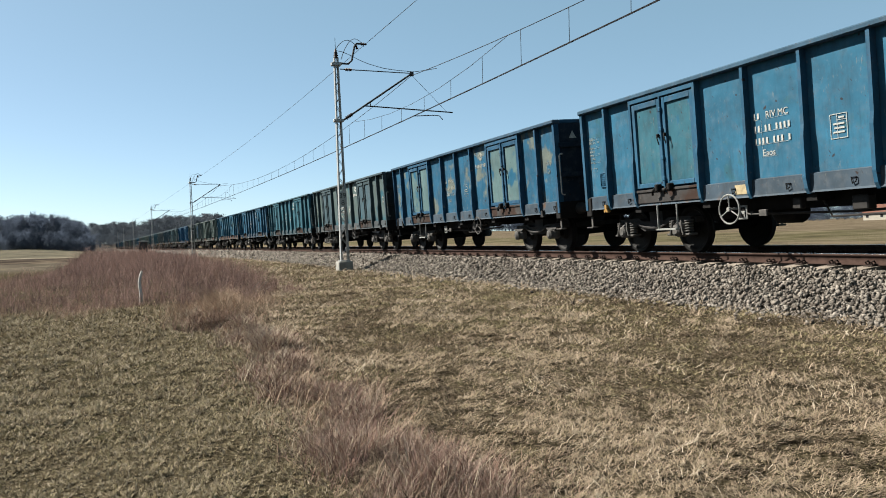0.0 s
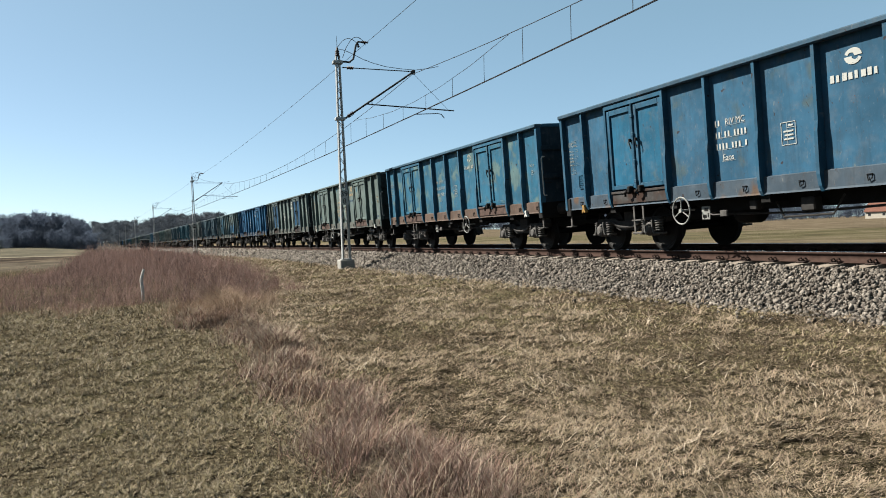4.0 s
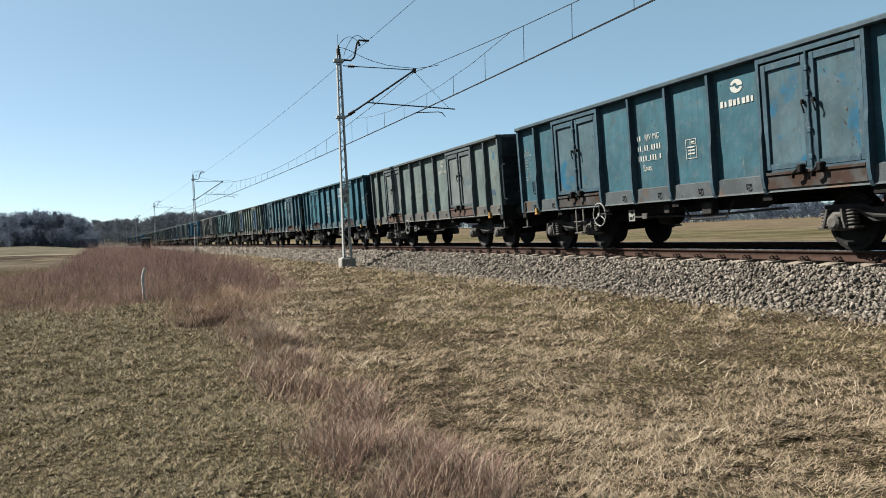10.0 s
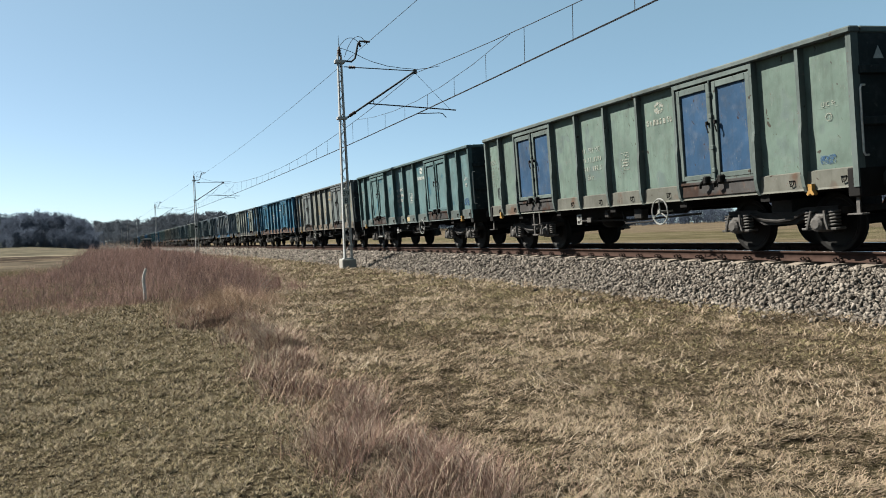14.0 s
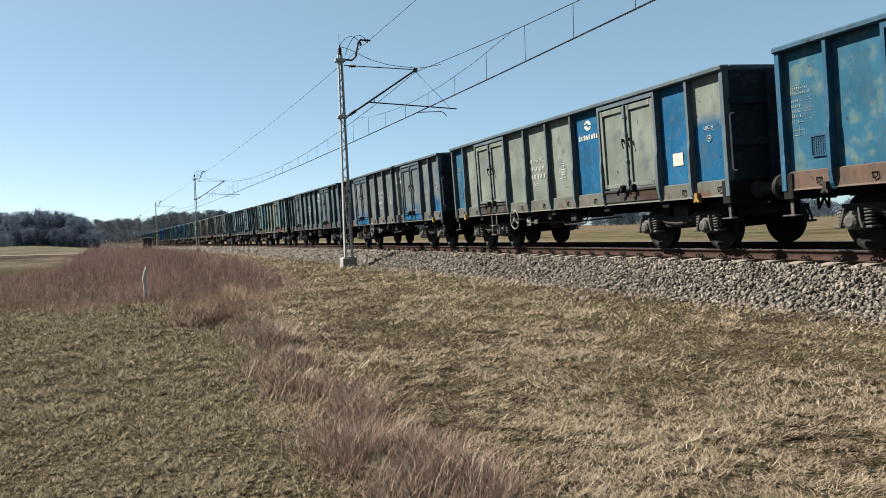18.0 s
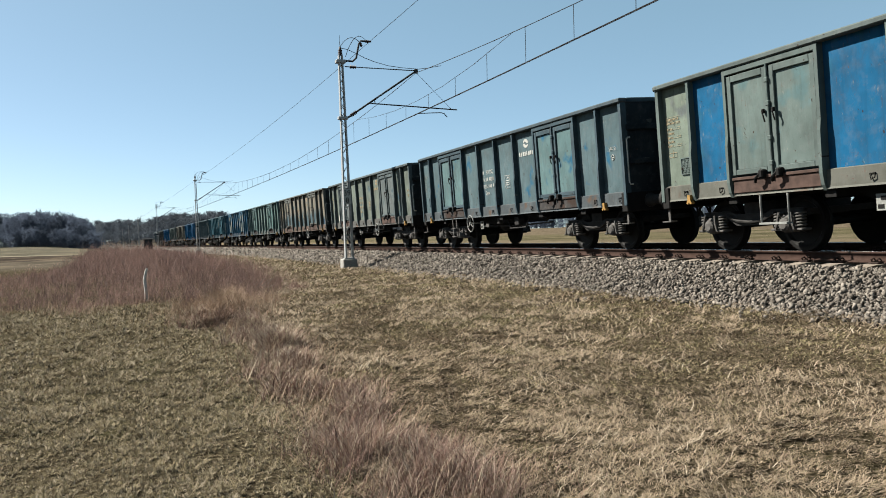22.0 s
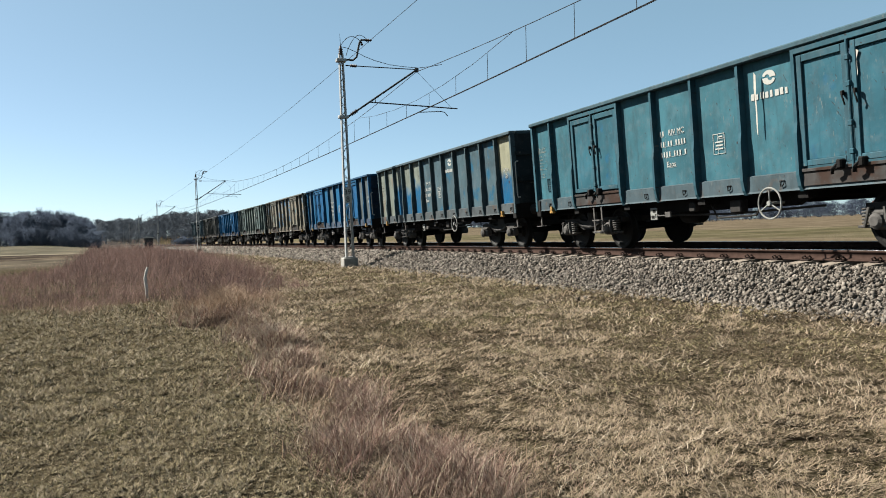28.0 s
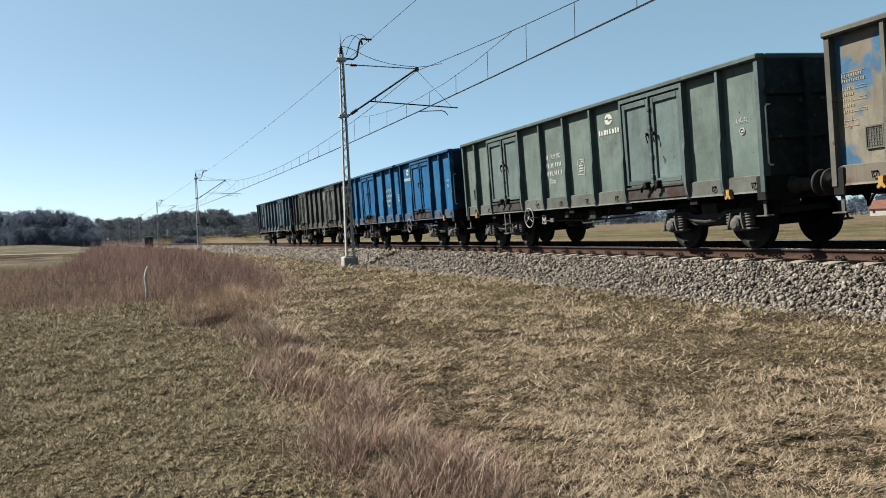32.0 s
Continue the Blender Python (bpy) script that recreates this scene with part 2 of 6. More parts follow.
def ground_material():
    n = Nodes("winter_meadow")
    v = n.coords(False)
    broad = n.noise(v, 0.22, 4.0)
    mid = n.noise(v, 1.3, 5.0, 0.65)
    fine = n.noise(v, 14.0, 5.0, 0.7)
    grain = n.noise(v, 70.0, 3.0, 0.7)
    sep = n.add("SeparateXYZ", Vector=v)
    c = n.mix(n.step(mid, 0.35, 0.65), (0.06, 0.047, 0.03), (0.11, 0.087, 0.054))
    c = n.mix(n.step(n.math("ADD", n.math("MULTIPLY", broad, 0.6), n.math("MULTIPLY", mid, 0.4)), 0.5, 0.6), c, (0.058, 0.052, 0.026))
    c = n.mix(n.math("MULTIPLY", n.step(fine, 0.45, 0.7), 0.6), c, (0.17, 0.135, 0.085))
    c = n.mix(n.math("MULTIPLY", n.step(grain, 0.5, 0.75), 0.5), c, (0.07, 0.05, 0.03))
    litter = n.noise(v, 24.0, 3.0, 0.65)
    c = n.mix(n.math("MULTIPLY", n.step(litter, 0.54, 0.62), 0.5), c, n.mix(n.step(n.noise(v, 41.0, 2.0), 0.35, 0.65), n.mix(n.step(sep.outputs["X"], -9.6, -9.9), (0.23, 0.17, 0.115), (0.17, 0.15, 0.085)), n.mix(n.step(sep.outputs["X"], -9.6, -9.9), (0.5, 0.385, 0.29), (0.4, 0.34, 0.23))))
    c = n.mix(n.math("MULTIPLY", n.step(litter, 0.46, 0.38), 0.85), c, (0.022, 0.018, 0.012))
    # far fields lie in strips: stubble, plough land, young corn
    wob = n.math("ADD", sep.outputs["Y"], n.math("MULTIPLY", n.math("SUBTRACT", n.noise(v, 0.03, 3.0), 0.5), 8.0))
    field = n.mix(n.step(wob, 104.0, 107.0), (0.12, 0.105, 0.085), (0.05, 0.04, 0.038))
    field = n.mix(n.step(wob, 150.0, 153.0), field, (0.34, 0.3, 0.23))
    field = n.mix(n.step(wob, 160.0, 164.0), field, (0.135, 0.13, 0.1))
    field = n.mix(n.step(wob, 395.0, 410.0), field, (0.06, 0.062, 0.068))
    across = n.math("ADD", sep.outputs["X"], n.math("MULTIPLY", n.noise(v, 0.05, 3.0), 8.0))
    other = n.mix(n.step(across, 16.0, 18.0), (0.13, 0.11, 0.065), (0.19, 0.15, 0.1))
    other = n.mix(n.step(across, 34.0, 38.0), other, (0.12, 0.11, 0.058))
    other = n.mix(n.step(across, 70.0, 76.0), other, (0.15, 0.118, 0.08))
    field = n.mix(n.step(sep.outputs["X"], -2.0, 2.0), field, other)
    field = n.mix(n.math("MULTIPLY", n.step(n.noise(v, 0.5, 4.0), 0.4, 0.7), 0.4), field, (0.16, 0.128, 0.088))
    rows_of = n.noise(n.scale(v, (0.14, 0.1, 1.0)), 1.0, 8.0, 0.72)
    field = n.mix(n.math("MULTIPLY", n.step(rows_of, 0.48, 0.6), 0.6), field, (0.26, 0.205, 0.145))
    field = n.mix(n.math("MULTIPLY", n.step(rows_of, 0.46, 0.36), 0.7), field, (0.055, 0.044, 0.032))
    field = n.mix(n.math("MULTIPLY", n.step(fine, 0.5, 0.7), 0.4), field, (0.05, 0.04, 0.028))
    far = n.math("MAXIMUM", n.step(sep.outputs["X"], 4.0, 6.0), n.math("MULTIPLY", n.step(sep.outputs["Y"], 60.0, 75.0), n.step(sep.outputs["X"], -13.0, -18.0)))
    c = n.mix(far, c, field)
    c = n.mix(1.0 - DUST, c, (0.0, 0.0, 0.0))
    n.bump(n.math("ADD", n.math("ADD", fine, litter), n.math("MULTIPLY", grain, 0.4)), 0.9, 0.06)
    return n.done(c, 0.95, 0.0, 0.0)


MAT["ground"] = ground_material()

# ---- mesh building ----


class Shape:
    """Gathers vertices and faces of one mesh."""

    def __init__(self):
        self.v, self.f = [], []

    def add(self, verts, faces):
        k = len(self.v)
        self.v += [tuple(p) for p in verts]
        self.f += [tuple(i + k for i in f) for f in faces]
        return self

    def box(self, x0, x1, y0, y1, z0, z1, bevel=0.0):
        if bevel <= 0:
            v = [(x, y, z) for x in (x0, x1) for y in (y0, y1) for z in (z0, z1)]
            return self.add(v, [(0, 1, 3, 2), (4, 6, 7, 5), (0, 4, 5, 1), (2, 3, 7, 6), (0, 2, 6, 4), (1, 5, 7, 3)])
        b = min(bevel, (x1 - x0) / 2.01, (y1 - y0) / 2.01, (z1 - z0) / 2.01)
        cx, cy, cz = (x0 + x1) / 2, (y0 + y1) / 2, (z0 + z1) / 2
        hx, hy, hz = (x1 - x0) / 2, (y1 - y0) / 2, (z1 - z0) / 2
        v, ix = [], {}
        for sx in (-1, 1):
            for sy in (-1, 1):
                for sz in (-1, 1):
                    for a in range(3):
                        h = [hx - b, hy - b, hz - b]
                        h[a] += b
                        ix[sx, sy, sz, a] = len(v)
                        v.append((cx + sx * h[0], cy + sy * h[1], cz + sz * h[2]))
        f = []
        ring = ((-1, -1), (1, -1), (1, 1), (-1, 1))

        def key(a, s, p, q):
            k = [p, q]
            k.insert(a, s)
            return tuple(k)
        for a in range(3):
            for s in (-1, 1):
                q = [ix[(*key(a, s, p, r), a)] for p, r in ring]
                f.append(q if (s > 0) == (a != 1) else q[::-1])
        for a in range(3):
            p, q = [k for k in range(3) if k != a]
            for sp in (-1, 1):
                for sq in (-1, 1):
                    def corner(s):
                        k = [0, 0, 0]
                        k[a], k[p], k[q] = s, sp, sq
                        return tuple(k)
                    e = [ix[(*corner(-1), p)], ix[(*corner(1), p)], ix[(*corner(1), q)], ix[(*corner(-1), q)]]
                    f.append(e if (sp * sq > 0) == (a == 1) else e[::-1])
        for sx in (-1, 1):
            for sy in (-1, 1):
                for sz in (-1, 1):
                    e = [ix[sx, sy, sz, 0], ix[sx, sy, sz, 1], ix[sx, sy, sz, 2]]
                    f.append(e if sx * sy * sz > 0 else e[::-1])
        return self.add(v, f)

    def tube(self, points, r, n=6, closed=False):
        """A round bar along points; r is a radius or one for each point."""
        pts = [Vector(p) for p in points]
        m = len(pts)
        rs = r if isinstance(r, (list, tuple)) else [r] * m
        v, side = [], None
        for i, p in enumerate(pts):
            if closed:
                d = pts[(i + 1) % m] - pts[i - 1]
            else:
                d = pts[min(i + 1, m - 1)] - pts[max(i - 1, 0)]
            d.normalize()
            if side is None:
                side = d.orthogonal().normalized()
            side = (side - d * side.dot(d)).normalized()
            up = d.cross(side)
            v += [p + rs[i] * (math.cos(2 * math.pi * j / n) * side + math.sin(2 * math.pi * j / n) * up) for j in range(n)]
        f = []
        for i in range(m if closed else m - 1):
            for j in range(n):
                a, b = i * n + j, i * n + (j + 1) % n
                c, e = ((i + 1) % m) * n + (j + 1) % n, ((i + 1) % m) * n + j
                f.append((a, b, c, e))
        if not closed:
            f += [tuple(range(n))[::-1], tuple((m - 1) * n + j for j in range(n))]
        return self.add(v, f)

    def lathe(self, centre, axis, profile, n=20):
        """Turns (along, radius) pairs about an axis through centre."""
        c, d = Vector(centre), Vector(axis).normalized()
        s = d.orthogonal().normalized()
        u = d.cross(s)
        v = [c + d * a + r * (math.cos(2 * math.pi * j / n) * s + math.sin(2 * math.pi * j / n) * u) for a, r in profile for j in range(n)]
        f = [(i * n + j, i * n + (j + 1) % n, (i + 1) * n + (j + 1) % n, (i + 1) * n + j) for i in range(len(profile) - 1) for j in range(n)]
        f += [tuple(range(n))[::-1], tuple((len(profile) - 1) * n + j for j in range(n))]
        return self.add(v, f)

    def extrude(self, outline, axis, a, b):
        """A prism of a flat outline; axis 'x', 'y' or 'z', from a to b."""
        def place(p, q, w):
            return {"x": (w, p, q), "y": (p, w, q), "z": (p, q, w)}[axis]
        n = len(outline)
        v = [place(p, q, a) for p, q in outline] + [place(p, q, b) for p, q in outline]
        f = [tuple(range(n)), tuple(range(n, 2 * n))[::-1]] + [(i, i + n, (i + 1) % n + n, (i + 1) % n) for i in range(n)]
        return self.add(v, f)

    def mesh(self, name, mat=None, smooth=False):
        me = bpy.data.meshes.new(name)
        me.from_pydata(self.v, [], self.f)
        me.materials.append(mat)
        bm = bmesh.new()
        bm.from_mesh(me)
        bmesh.ops.recalc_face_normals(bm, faces=bm.faces)
        bm.to_mesh(me)
        bm.free()
        if smooth:
            me.polygons.foreach_set("use_smooth", [True] * len(me.polygons))
        return me


def part(name, shape, mat, parent, label="", at=None, smooth=False):
    me = shape.mesh(name, mat, smooth) if isinstance(shape, Shape) else shape
    ob = new(name, me)
    ob.parent = parent
    if at is not None:
        ob.matrix_basis = at
    if label:
        ob["label"] = label
    return ob


def quick_mesh(name, verts, faces, mat):
    """A large mesh from arrays."""
    me = bpy.data.meshes.new(name)
    verts, faces = np.asarray(verts, np.float32), np.asarray(faces, np.int32)
    k = faces.shape[1]
    me.vertices.add(len(verts))
    me.vertices.foreach_set("co", verts.ravel())
    me.loops.add(faces.size)
    me.loops.foreach_set("vertex_index", faces.ravel())
    me.polygons.add(len(faces))
    me.polygons.foreach_set("loop_start", np.arange(len(faces), dtype=np.int32) * k)
    me.polygons.foreach_set("loop_total", np.full(len(faces), k, np.int32))
    me.materials.append(mat)
    me.update(calc_edges=True)
    return me


# ---- the line of the track: bends to the left ahead, straight far off and behind ----
SG = np.arange(-620.0, 920.0, 0.1)
KG = np.where(SG > -20, np.clip(0.0011919 - 9.8e-6 * np.maximum(SG, 0), 0, None), 0)
AG = np.cumsum(KG) * 0.1
AG -= np.interp(0, SG, AG)
XG, YG = np.cumsum(-np.sin(AG)) * 0.1, np.cumsum(np.cos(AG)) * 0.1
XG -= np.interp(0, SG, XG)
YG -= np.interp(0, SG, YG)
CANT = 0.044


def rail_point(s, lat=0.0, z=0.0, cant=0.0):
    """World places s metres along the track, lat to its right, z over the rail head; cant leans with the track."""
    s = np.asarray(s, float)
    lat, z = np.asarray(lat, float), np.asarray(z, float)
    lat, z = lat * math.cos(cant) - z * math.sin(cant), z * math.cos(cant) + lat * math.sin(cant)
    a = np.interp(s, SG, AG)
    return np.stack([np.interp(s, SG, XG) + lat * np.cos(a), np.interp(s, SG, YG) + lat * np.sin(a), z + 0 * s], -1)


def track_x(y):
    return np.interp(y, YG, XG)


def track_pose(s, lean=True):
    p = rail_point(s)
    return pose(*p) @ pose(0, 0, 0, 0, 0, math.degrees(float(np.interp(s, SG, AG)))) @ pose(0, 0, 0, 0, -math.degrees(CANT) if lean else 0, 0)


def smooth(v, lo, hi):
    t = np.clip((v - lo) / (hi - lo), 0, 1)
    return t * t * (3 - 2 * t)


def ground_z(x, y):
    """Height of the ground: a low verge by the track, flat fields, a gentle rise far off."""
    x, y = np.asarray(x, float), np.asarray(y, float)
    lat = x - track_x(y)
    z = -0.78 - 0.24 * smooth(-lat, 2.6, 9.0)  - 0.25 * smooth(lat, 2.6, 7.0)
    z = z + 3.0 * smooth(y, 60, 420) * smooth(-lat, 4, 40) + 7.0 * smooth(y, 420, 720) * smooth(x, -160, 0) * (1 - smooth(x, 180, 330))
    near = np.exp(-((x + 9) ** 2 + (y - 8) ** 2) / 900)
    bumps = 0.035 * np.sin(1.7 * x + 0.6 * y) * np.sin(0.9 * y - 0.5 * x) + 0.02 * np.sin(4.1 * x - 1.3 * y + 1) * np.sin(3.3 * y + 0.7 * x)
    hollow = -0.42 * np.exp(-(((x + 9.95) / 0.6) ** 2 + ((y - 15.2) / 0.7) ** 2) ** 2) + 0.16 * np.exp(-((x + 9.4) / 0.7) ** 2 - ((y - 18.2) / 1.6) ** 2)
    return z + hollow + bumps * near * smooth(np.abs(lat), 2.5, 4.0)

# ---- ground ----


def grow(a, b, fine, coarse):
    """Steps from a to b, fine at a and coarser further off."""
    out, s, step = [a], 1 if b > a else -1, fine
    while (b - out[-1]) * s > 0:
        out.append(out[-1] + s * step)
        step = min(step * 1.045, coarse)
    return out


def build_ground():
    xs = sorted(set(grow(-9, -1600, 0.15, 90)[1:] + grow(-9, 1600, 0.15, 90)))
    ys = sorted(set(grow(11, -700, 0.18, 90)[1:] + grow(11, 2600, 0.18, 90)))
    X, Y = np.meshgrid(np.array(xs), np.array(ys))
    V = np.stack([X, Y, ground_z(X, Y)], -1).reshape(-1, 3)
    nx, ny = len(xs), len(ys)
    i = (np.arange(ny - 1)[:, None] * nx + np.arange(nx - 1)[None]).ravel()
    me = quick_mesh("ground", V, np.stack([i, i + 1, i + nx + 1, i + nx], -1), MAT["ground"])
    me.polygons.foreach_set("use_smooth", [True] * len(me.polygons))
    return tagged(new("ground", me), "flat winter meadow and fields of dry grass", "ground", kind="structure")


build_ground()

# ---- track ----
S_TRACK = (-500.0, 470.0)


def strip_along(profile, s0, s1, step, cant=0.0, caps=False):
    """Sweeps a closed (lat, z) outline along the track."""
    ss = np.arange(s0, s1 + step * 0.5, step)
    n = len(profile)
    V = np.concatenate([rail_point(ss, l, z, cant)[:, None] for l, z in profile], 1).reshape(-1, 3)
    i, j = np.meshgrid(np.arange(len(ss) - 1), np.arange(n), indexing="ij")
    a, b = i * n + j, i * n + (j + 1) % n
    F = np.stack([a, b, b + n, a + n], -1).reshape(-1, 4)
    return V, F


def build_track():
    track = tagged(new("railway_track"), "single railway track with rusty rails on concrete sleepers", "railway track", kind="structure")
    w, head = 0.036, 0.75
    for side in (-1, 1):
        c = side * (head + w)
        prof = [(c - 0.072, -0.17), (c + 0.072, -0.17), (c + 0.072, -0.155), (c + 0.012, -0.13), (c + 0.01, -0.045), (c + w, -0.035), (c + w, -0.004), (c - w, -0.004), (c - w, -0.035), (c - 0.01, -0.045), (c - 0.012, -0.13), (c - 0.072, -0.155)]
        part("rail", quick_mesh("rail", *strip_along(prof, *S_TRACK, 2.5, CANT), MAT["rail"]), None, track)
        top = [(c - w + 0.004, -0.003), (c + w - 0.004, -0.003), (c + w - 0.008, 0.0), (c - w + 0.008, 0.0)]
        part("rail_head", quick_mesh("rail_head", *strip_along(top, *S_TRACK, 2.5, CANT), MAT["rail_head"]), None, track, "polished running surface")
    sl = Shape()
    sl.extrude([(-1.3, -0.37), (1.3, -0.37), (1.3, -0.22), (1.2, -0.19), (1.0, -0.175), (0.55, -0.175), (0.4, -0.2), (-0.4, -0.2), (-0.55, -0.175), (-1.0, -0.175), (-1.2, -0.19), (-1.3, -0.22)], "y", -0.13, 0.13)
    sleeper = sl.mesh("sleeper", MAT["sleeper"])
    cl = Shape()
    for dy in (-0.05, 0.05):
        cl.tube([(-0.11, dy, -0.17), (-0.14, dy, -0.11), (-0.09, dy, -0.095), (-0.055, dy, -0.13), (-0.1, dy, -0.15)], 0.014, 6)
    cl.box(-0.17, -0.05, -0.085, 0.085, -0.172, -0.15, 0.006)
    clip = cl.mesh("rail_clip", MAT["clip"])
    pitch = 0.6638
    for i in range(190):
        s = 14.102 - pitch * 22 + pitch * i
        m = track_pose(s)
        ob = part("sleeper", sleeper, None, track, at=m)
        if s < 40:
            for lat, flip in ((-0.786, 1), (-0.786, -1), (0.786, 1), (0.786, -1)):
                if lat > 0 and s > 22:
                    continue
                part("rail_clip", clip, None, ob, at=pose(lat, 0, 0, 0, 0, 0 if flip > 0 else 180))
    far = Shape()
    for i in range(190, 640):
        m = track_pose(14.102 - pitch * 22 + pitch * i)
        far.add([m @ Vector(v) for v in ((-1.3, -0.13, -0.2), (1.3, -0.13, -0.2), (1.3, 0.13, -0.2), (-1.3, 0.13, -0.2), (-1.3, -0.13, -0.35), (1.3, -0.13, -0.35), (1.3, 0.13, -0.35), (-1.3, 0.13, -0.35))],
                [(0, 1, 2, 3), (0, 4, 5, 1), (1, 5, 6, 2), (2, 6, 7, 3), (3, 7, 4, 0)])
    tagged(part("far_sleepers", far, MAT["sleeper"], track), kind="stuff")
    # ballast bed and its loose stones
    bed = [(-3.1, -1.02), (-1.62, -0.345), (-1.2, -0.34), (1.2, -0.34), (1.62, -0.3), (3.1, -1.0)]
    n = Nodes("ballast_bed")
    v = n.coords(False)
    vor = n.add("TexVoronoi", Vector=v, Scale=14.0)
    c = n.mix(vor.outputs["Color"], (0.06, 0.055, 0.05), (0.2, 0.185, 0.17))
    c = n.mix(n.step(vor.outputs["Distance"], 0.3, 0.75), c, (0.03, 0.027, 0.025))
    n.bump(n.math("SUBTRACT", 1.0, vor.outputs["Distance"]), 0.9, 0.05)
    ob = new("ballast", quick_mesh("ballast", *strip_along(bed, *S_TRACK, 2.5), n.done(c, 0.95, 0.0, 0.0)))
    tagged(ob, "bank of grey crushed-stone ballast under the track", "ballast", kind="structure")


build_track()


def build_stones():
    rng = np.random.default_rng(3)
    S, L, Z, R = [], [], [], []
    cube = np.array([(x, y, z) for x in (-1, 1) for y in (-1, 1) for z in (-1, 1)], float)
    faces = np.array([(0, 1, 3, 2), (4, 6, 7, 5), (0, 4, 5, 1), (2, 3, 7, 6), (0, 2, 6, 4), (1, 5, 7, 3)])
    for s0, s1, per, size in ((3.5, 16, 900, 0.0195), (16, 30, 500, 0.0235), (30, 62, 150, 0.042), (62, 120, 36, 0.075)):
        k = int((s1 - s0) * 2.4 * per)
        s, u = rng.uniform(s0, s1, k), rng.uniform(0, 1, k)
        lat = -0.95 - 1.85 * u
        # between the sleepers the stones lie a little lower
        S.append(s), L.append(lat), R.append(size * rng.uniform(0.7, 1.55, k))
        z = np.where(lat > -1.36, -0.315, np.where(lat > -1.55, -0.285, -0.285 - (-1.55 - lat) * 0.465))
        Z.append(z + rng.normal(0, 0.024, k))
    # stones strewn past the foot of the bank
    k = 1500
    S.append(rng.uniform(3.5, 40, k)), L.append(-2.65 - rng.exponential(0.16, k)), R.append(0.03 * rng.uniform(0.6, 1.3, k)), Z.append(np.full(k, -0.775))
    # far side of the track and between the rails
    k = 9000
    S.append(rng.uniform(3.5, 30, k)), L.append(rng.uniform(-0.68, 1.7, k)), R.append(0.032 * rng.uniform(0.65, 1.4, k)), Z.append(np.full(k, -0.3))
    S, L, Z, R = map(np.concatenate, (S, L, Z, R))
    P = rail_point(S, L, Z)
    n = len(S)
    pts = cube[None] * (1 + rng.uniform(-0.75, 0.3, (n, 8, 3))) * R[:, None, None] * rng.uniform(0.5, 1.35, (n, 1, 3))
    q = rng.normal(0, 1, (n, 4))
    q /= np.linalg.norm(q, axis=1)[:, None]
    w, x, y, z = q.T
    M = np.stack([1 - 2 * (y * y + z * z), 2 * (x * y - z * w), 2 * (x * z + y * w), 2 * (x * y + z * w), 1 - 2 * (x * x + z * z), 2 * (y * z - x * w), 2 * (x * z - y * w), 2 * (y * z + x * w), 1 - 2 * (x * x + y * y)], -1).reshape(n, 3, 3)
    V = np.einsum("nij,nkj->nki", M, pts) + P[:, None]
    F = faces[None] + (np.arange(n) * 8)[:, None, None]
    ob = new("ballast_stones", quick_mesh("ballast_stones", V.reshape(-1, 3), F.reshape(-1, 4), MAT["stones"]))
    tagged(ob, "loose grey crushed stones on the ballast bank", "ballast", kind="stuff")


build_stones()

# ---- wagons ----
LEN, HALF = 12.86, 6.43
PANEL_X, SILL_X, POST_X, RIM_X = -1.385, -1.425, -1.47, -1.5
SHEET_X = PANEL_X + 0.03
Z_RIM, Z_TOP, Z_FOLD, Z_LOW = 3.235, 3.14, 1.28, 0.985
DOOR_W, PITCH, END_W = 2.0, 1.22, 0.98
# panel edges along y from the far end to the near end: two panels, doors, four panels, doors, two panels
EDGES = [6.4]
for width in (END_W, END_W, DOOR_W, PITCH, PITCH, PITCH, PITCH, DOOR_W, END_W, END_W):
    EDGES.append(EDGES[-1] - width)
PANELS = [(0, 1), (1, 2), (3, 4), (4, 5), (5, 6), (6, 7), (8, 9), (9, 10)]
DOORS = [(2, 3), (7, 8)]
MESH = {}


def panel_shape(w, h):
    """A side sheet, dished a little between its edges, with folded rims."""
    s = Shape()
    nx, nz = 5, 6
    v = []
    for i in range(nx + 1):
        for j in range(nz + 1):
            a, b = i / nx, j / nz
            d = 0.005 * math.sin(math.pi * a) * math.sin(math.pi * b) + 0.0025 * math.sin(5 * a + 3 * b)
            v.append((d, (a - 0.5) * w, (b - 0.5) * h))
    f = [(i * (nz + 1) + j, (i + 1) * (nz + 1) + j, (i + 1) * (nz + 1) + j + 1, i * (nz + 1) + j + 1) for i in range(nx) for j in range(nz)]
    s.add(v, f)
    back = [(0.06, y, z) for y in (-w / 2, w / 2) for z in (-h / 2, h / 2)]
    k = len(s.v)
    s.add(back, [(0, 1, 3, 2)])
    rim = [i * (nz + 1) for i in range(nx + 1)] + [nx * (nz + 1) + j for j in range(1, nz + 1)] + [i * (nz + 1) + nz for i in range(nx - 1, -1, -1)] + [j for j in range(nz - 1, 0, -1)]
    # edge strips run back from the sheet
    e = len(s.v)
    m = len(rim)
    s.v += [s.v[i] for i in rim] + [(0.06, s.v[i][1], s.v[i][2]) for i in rim]
    s.f += [(e + i, e + (i + 1) % m, e + m + (i + 1) % m, e + m + i) for i in range(m)]
    return s


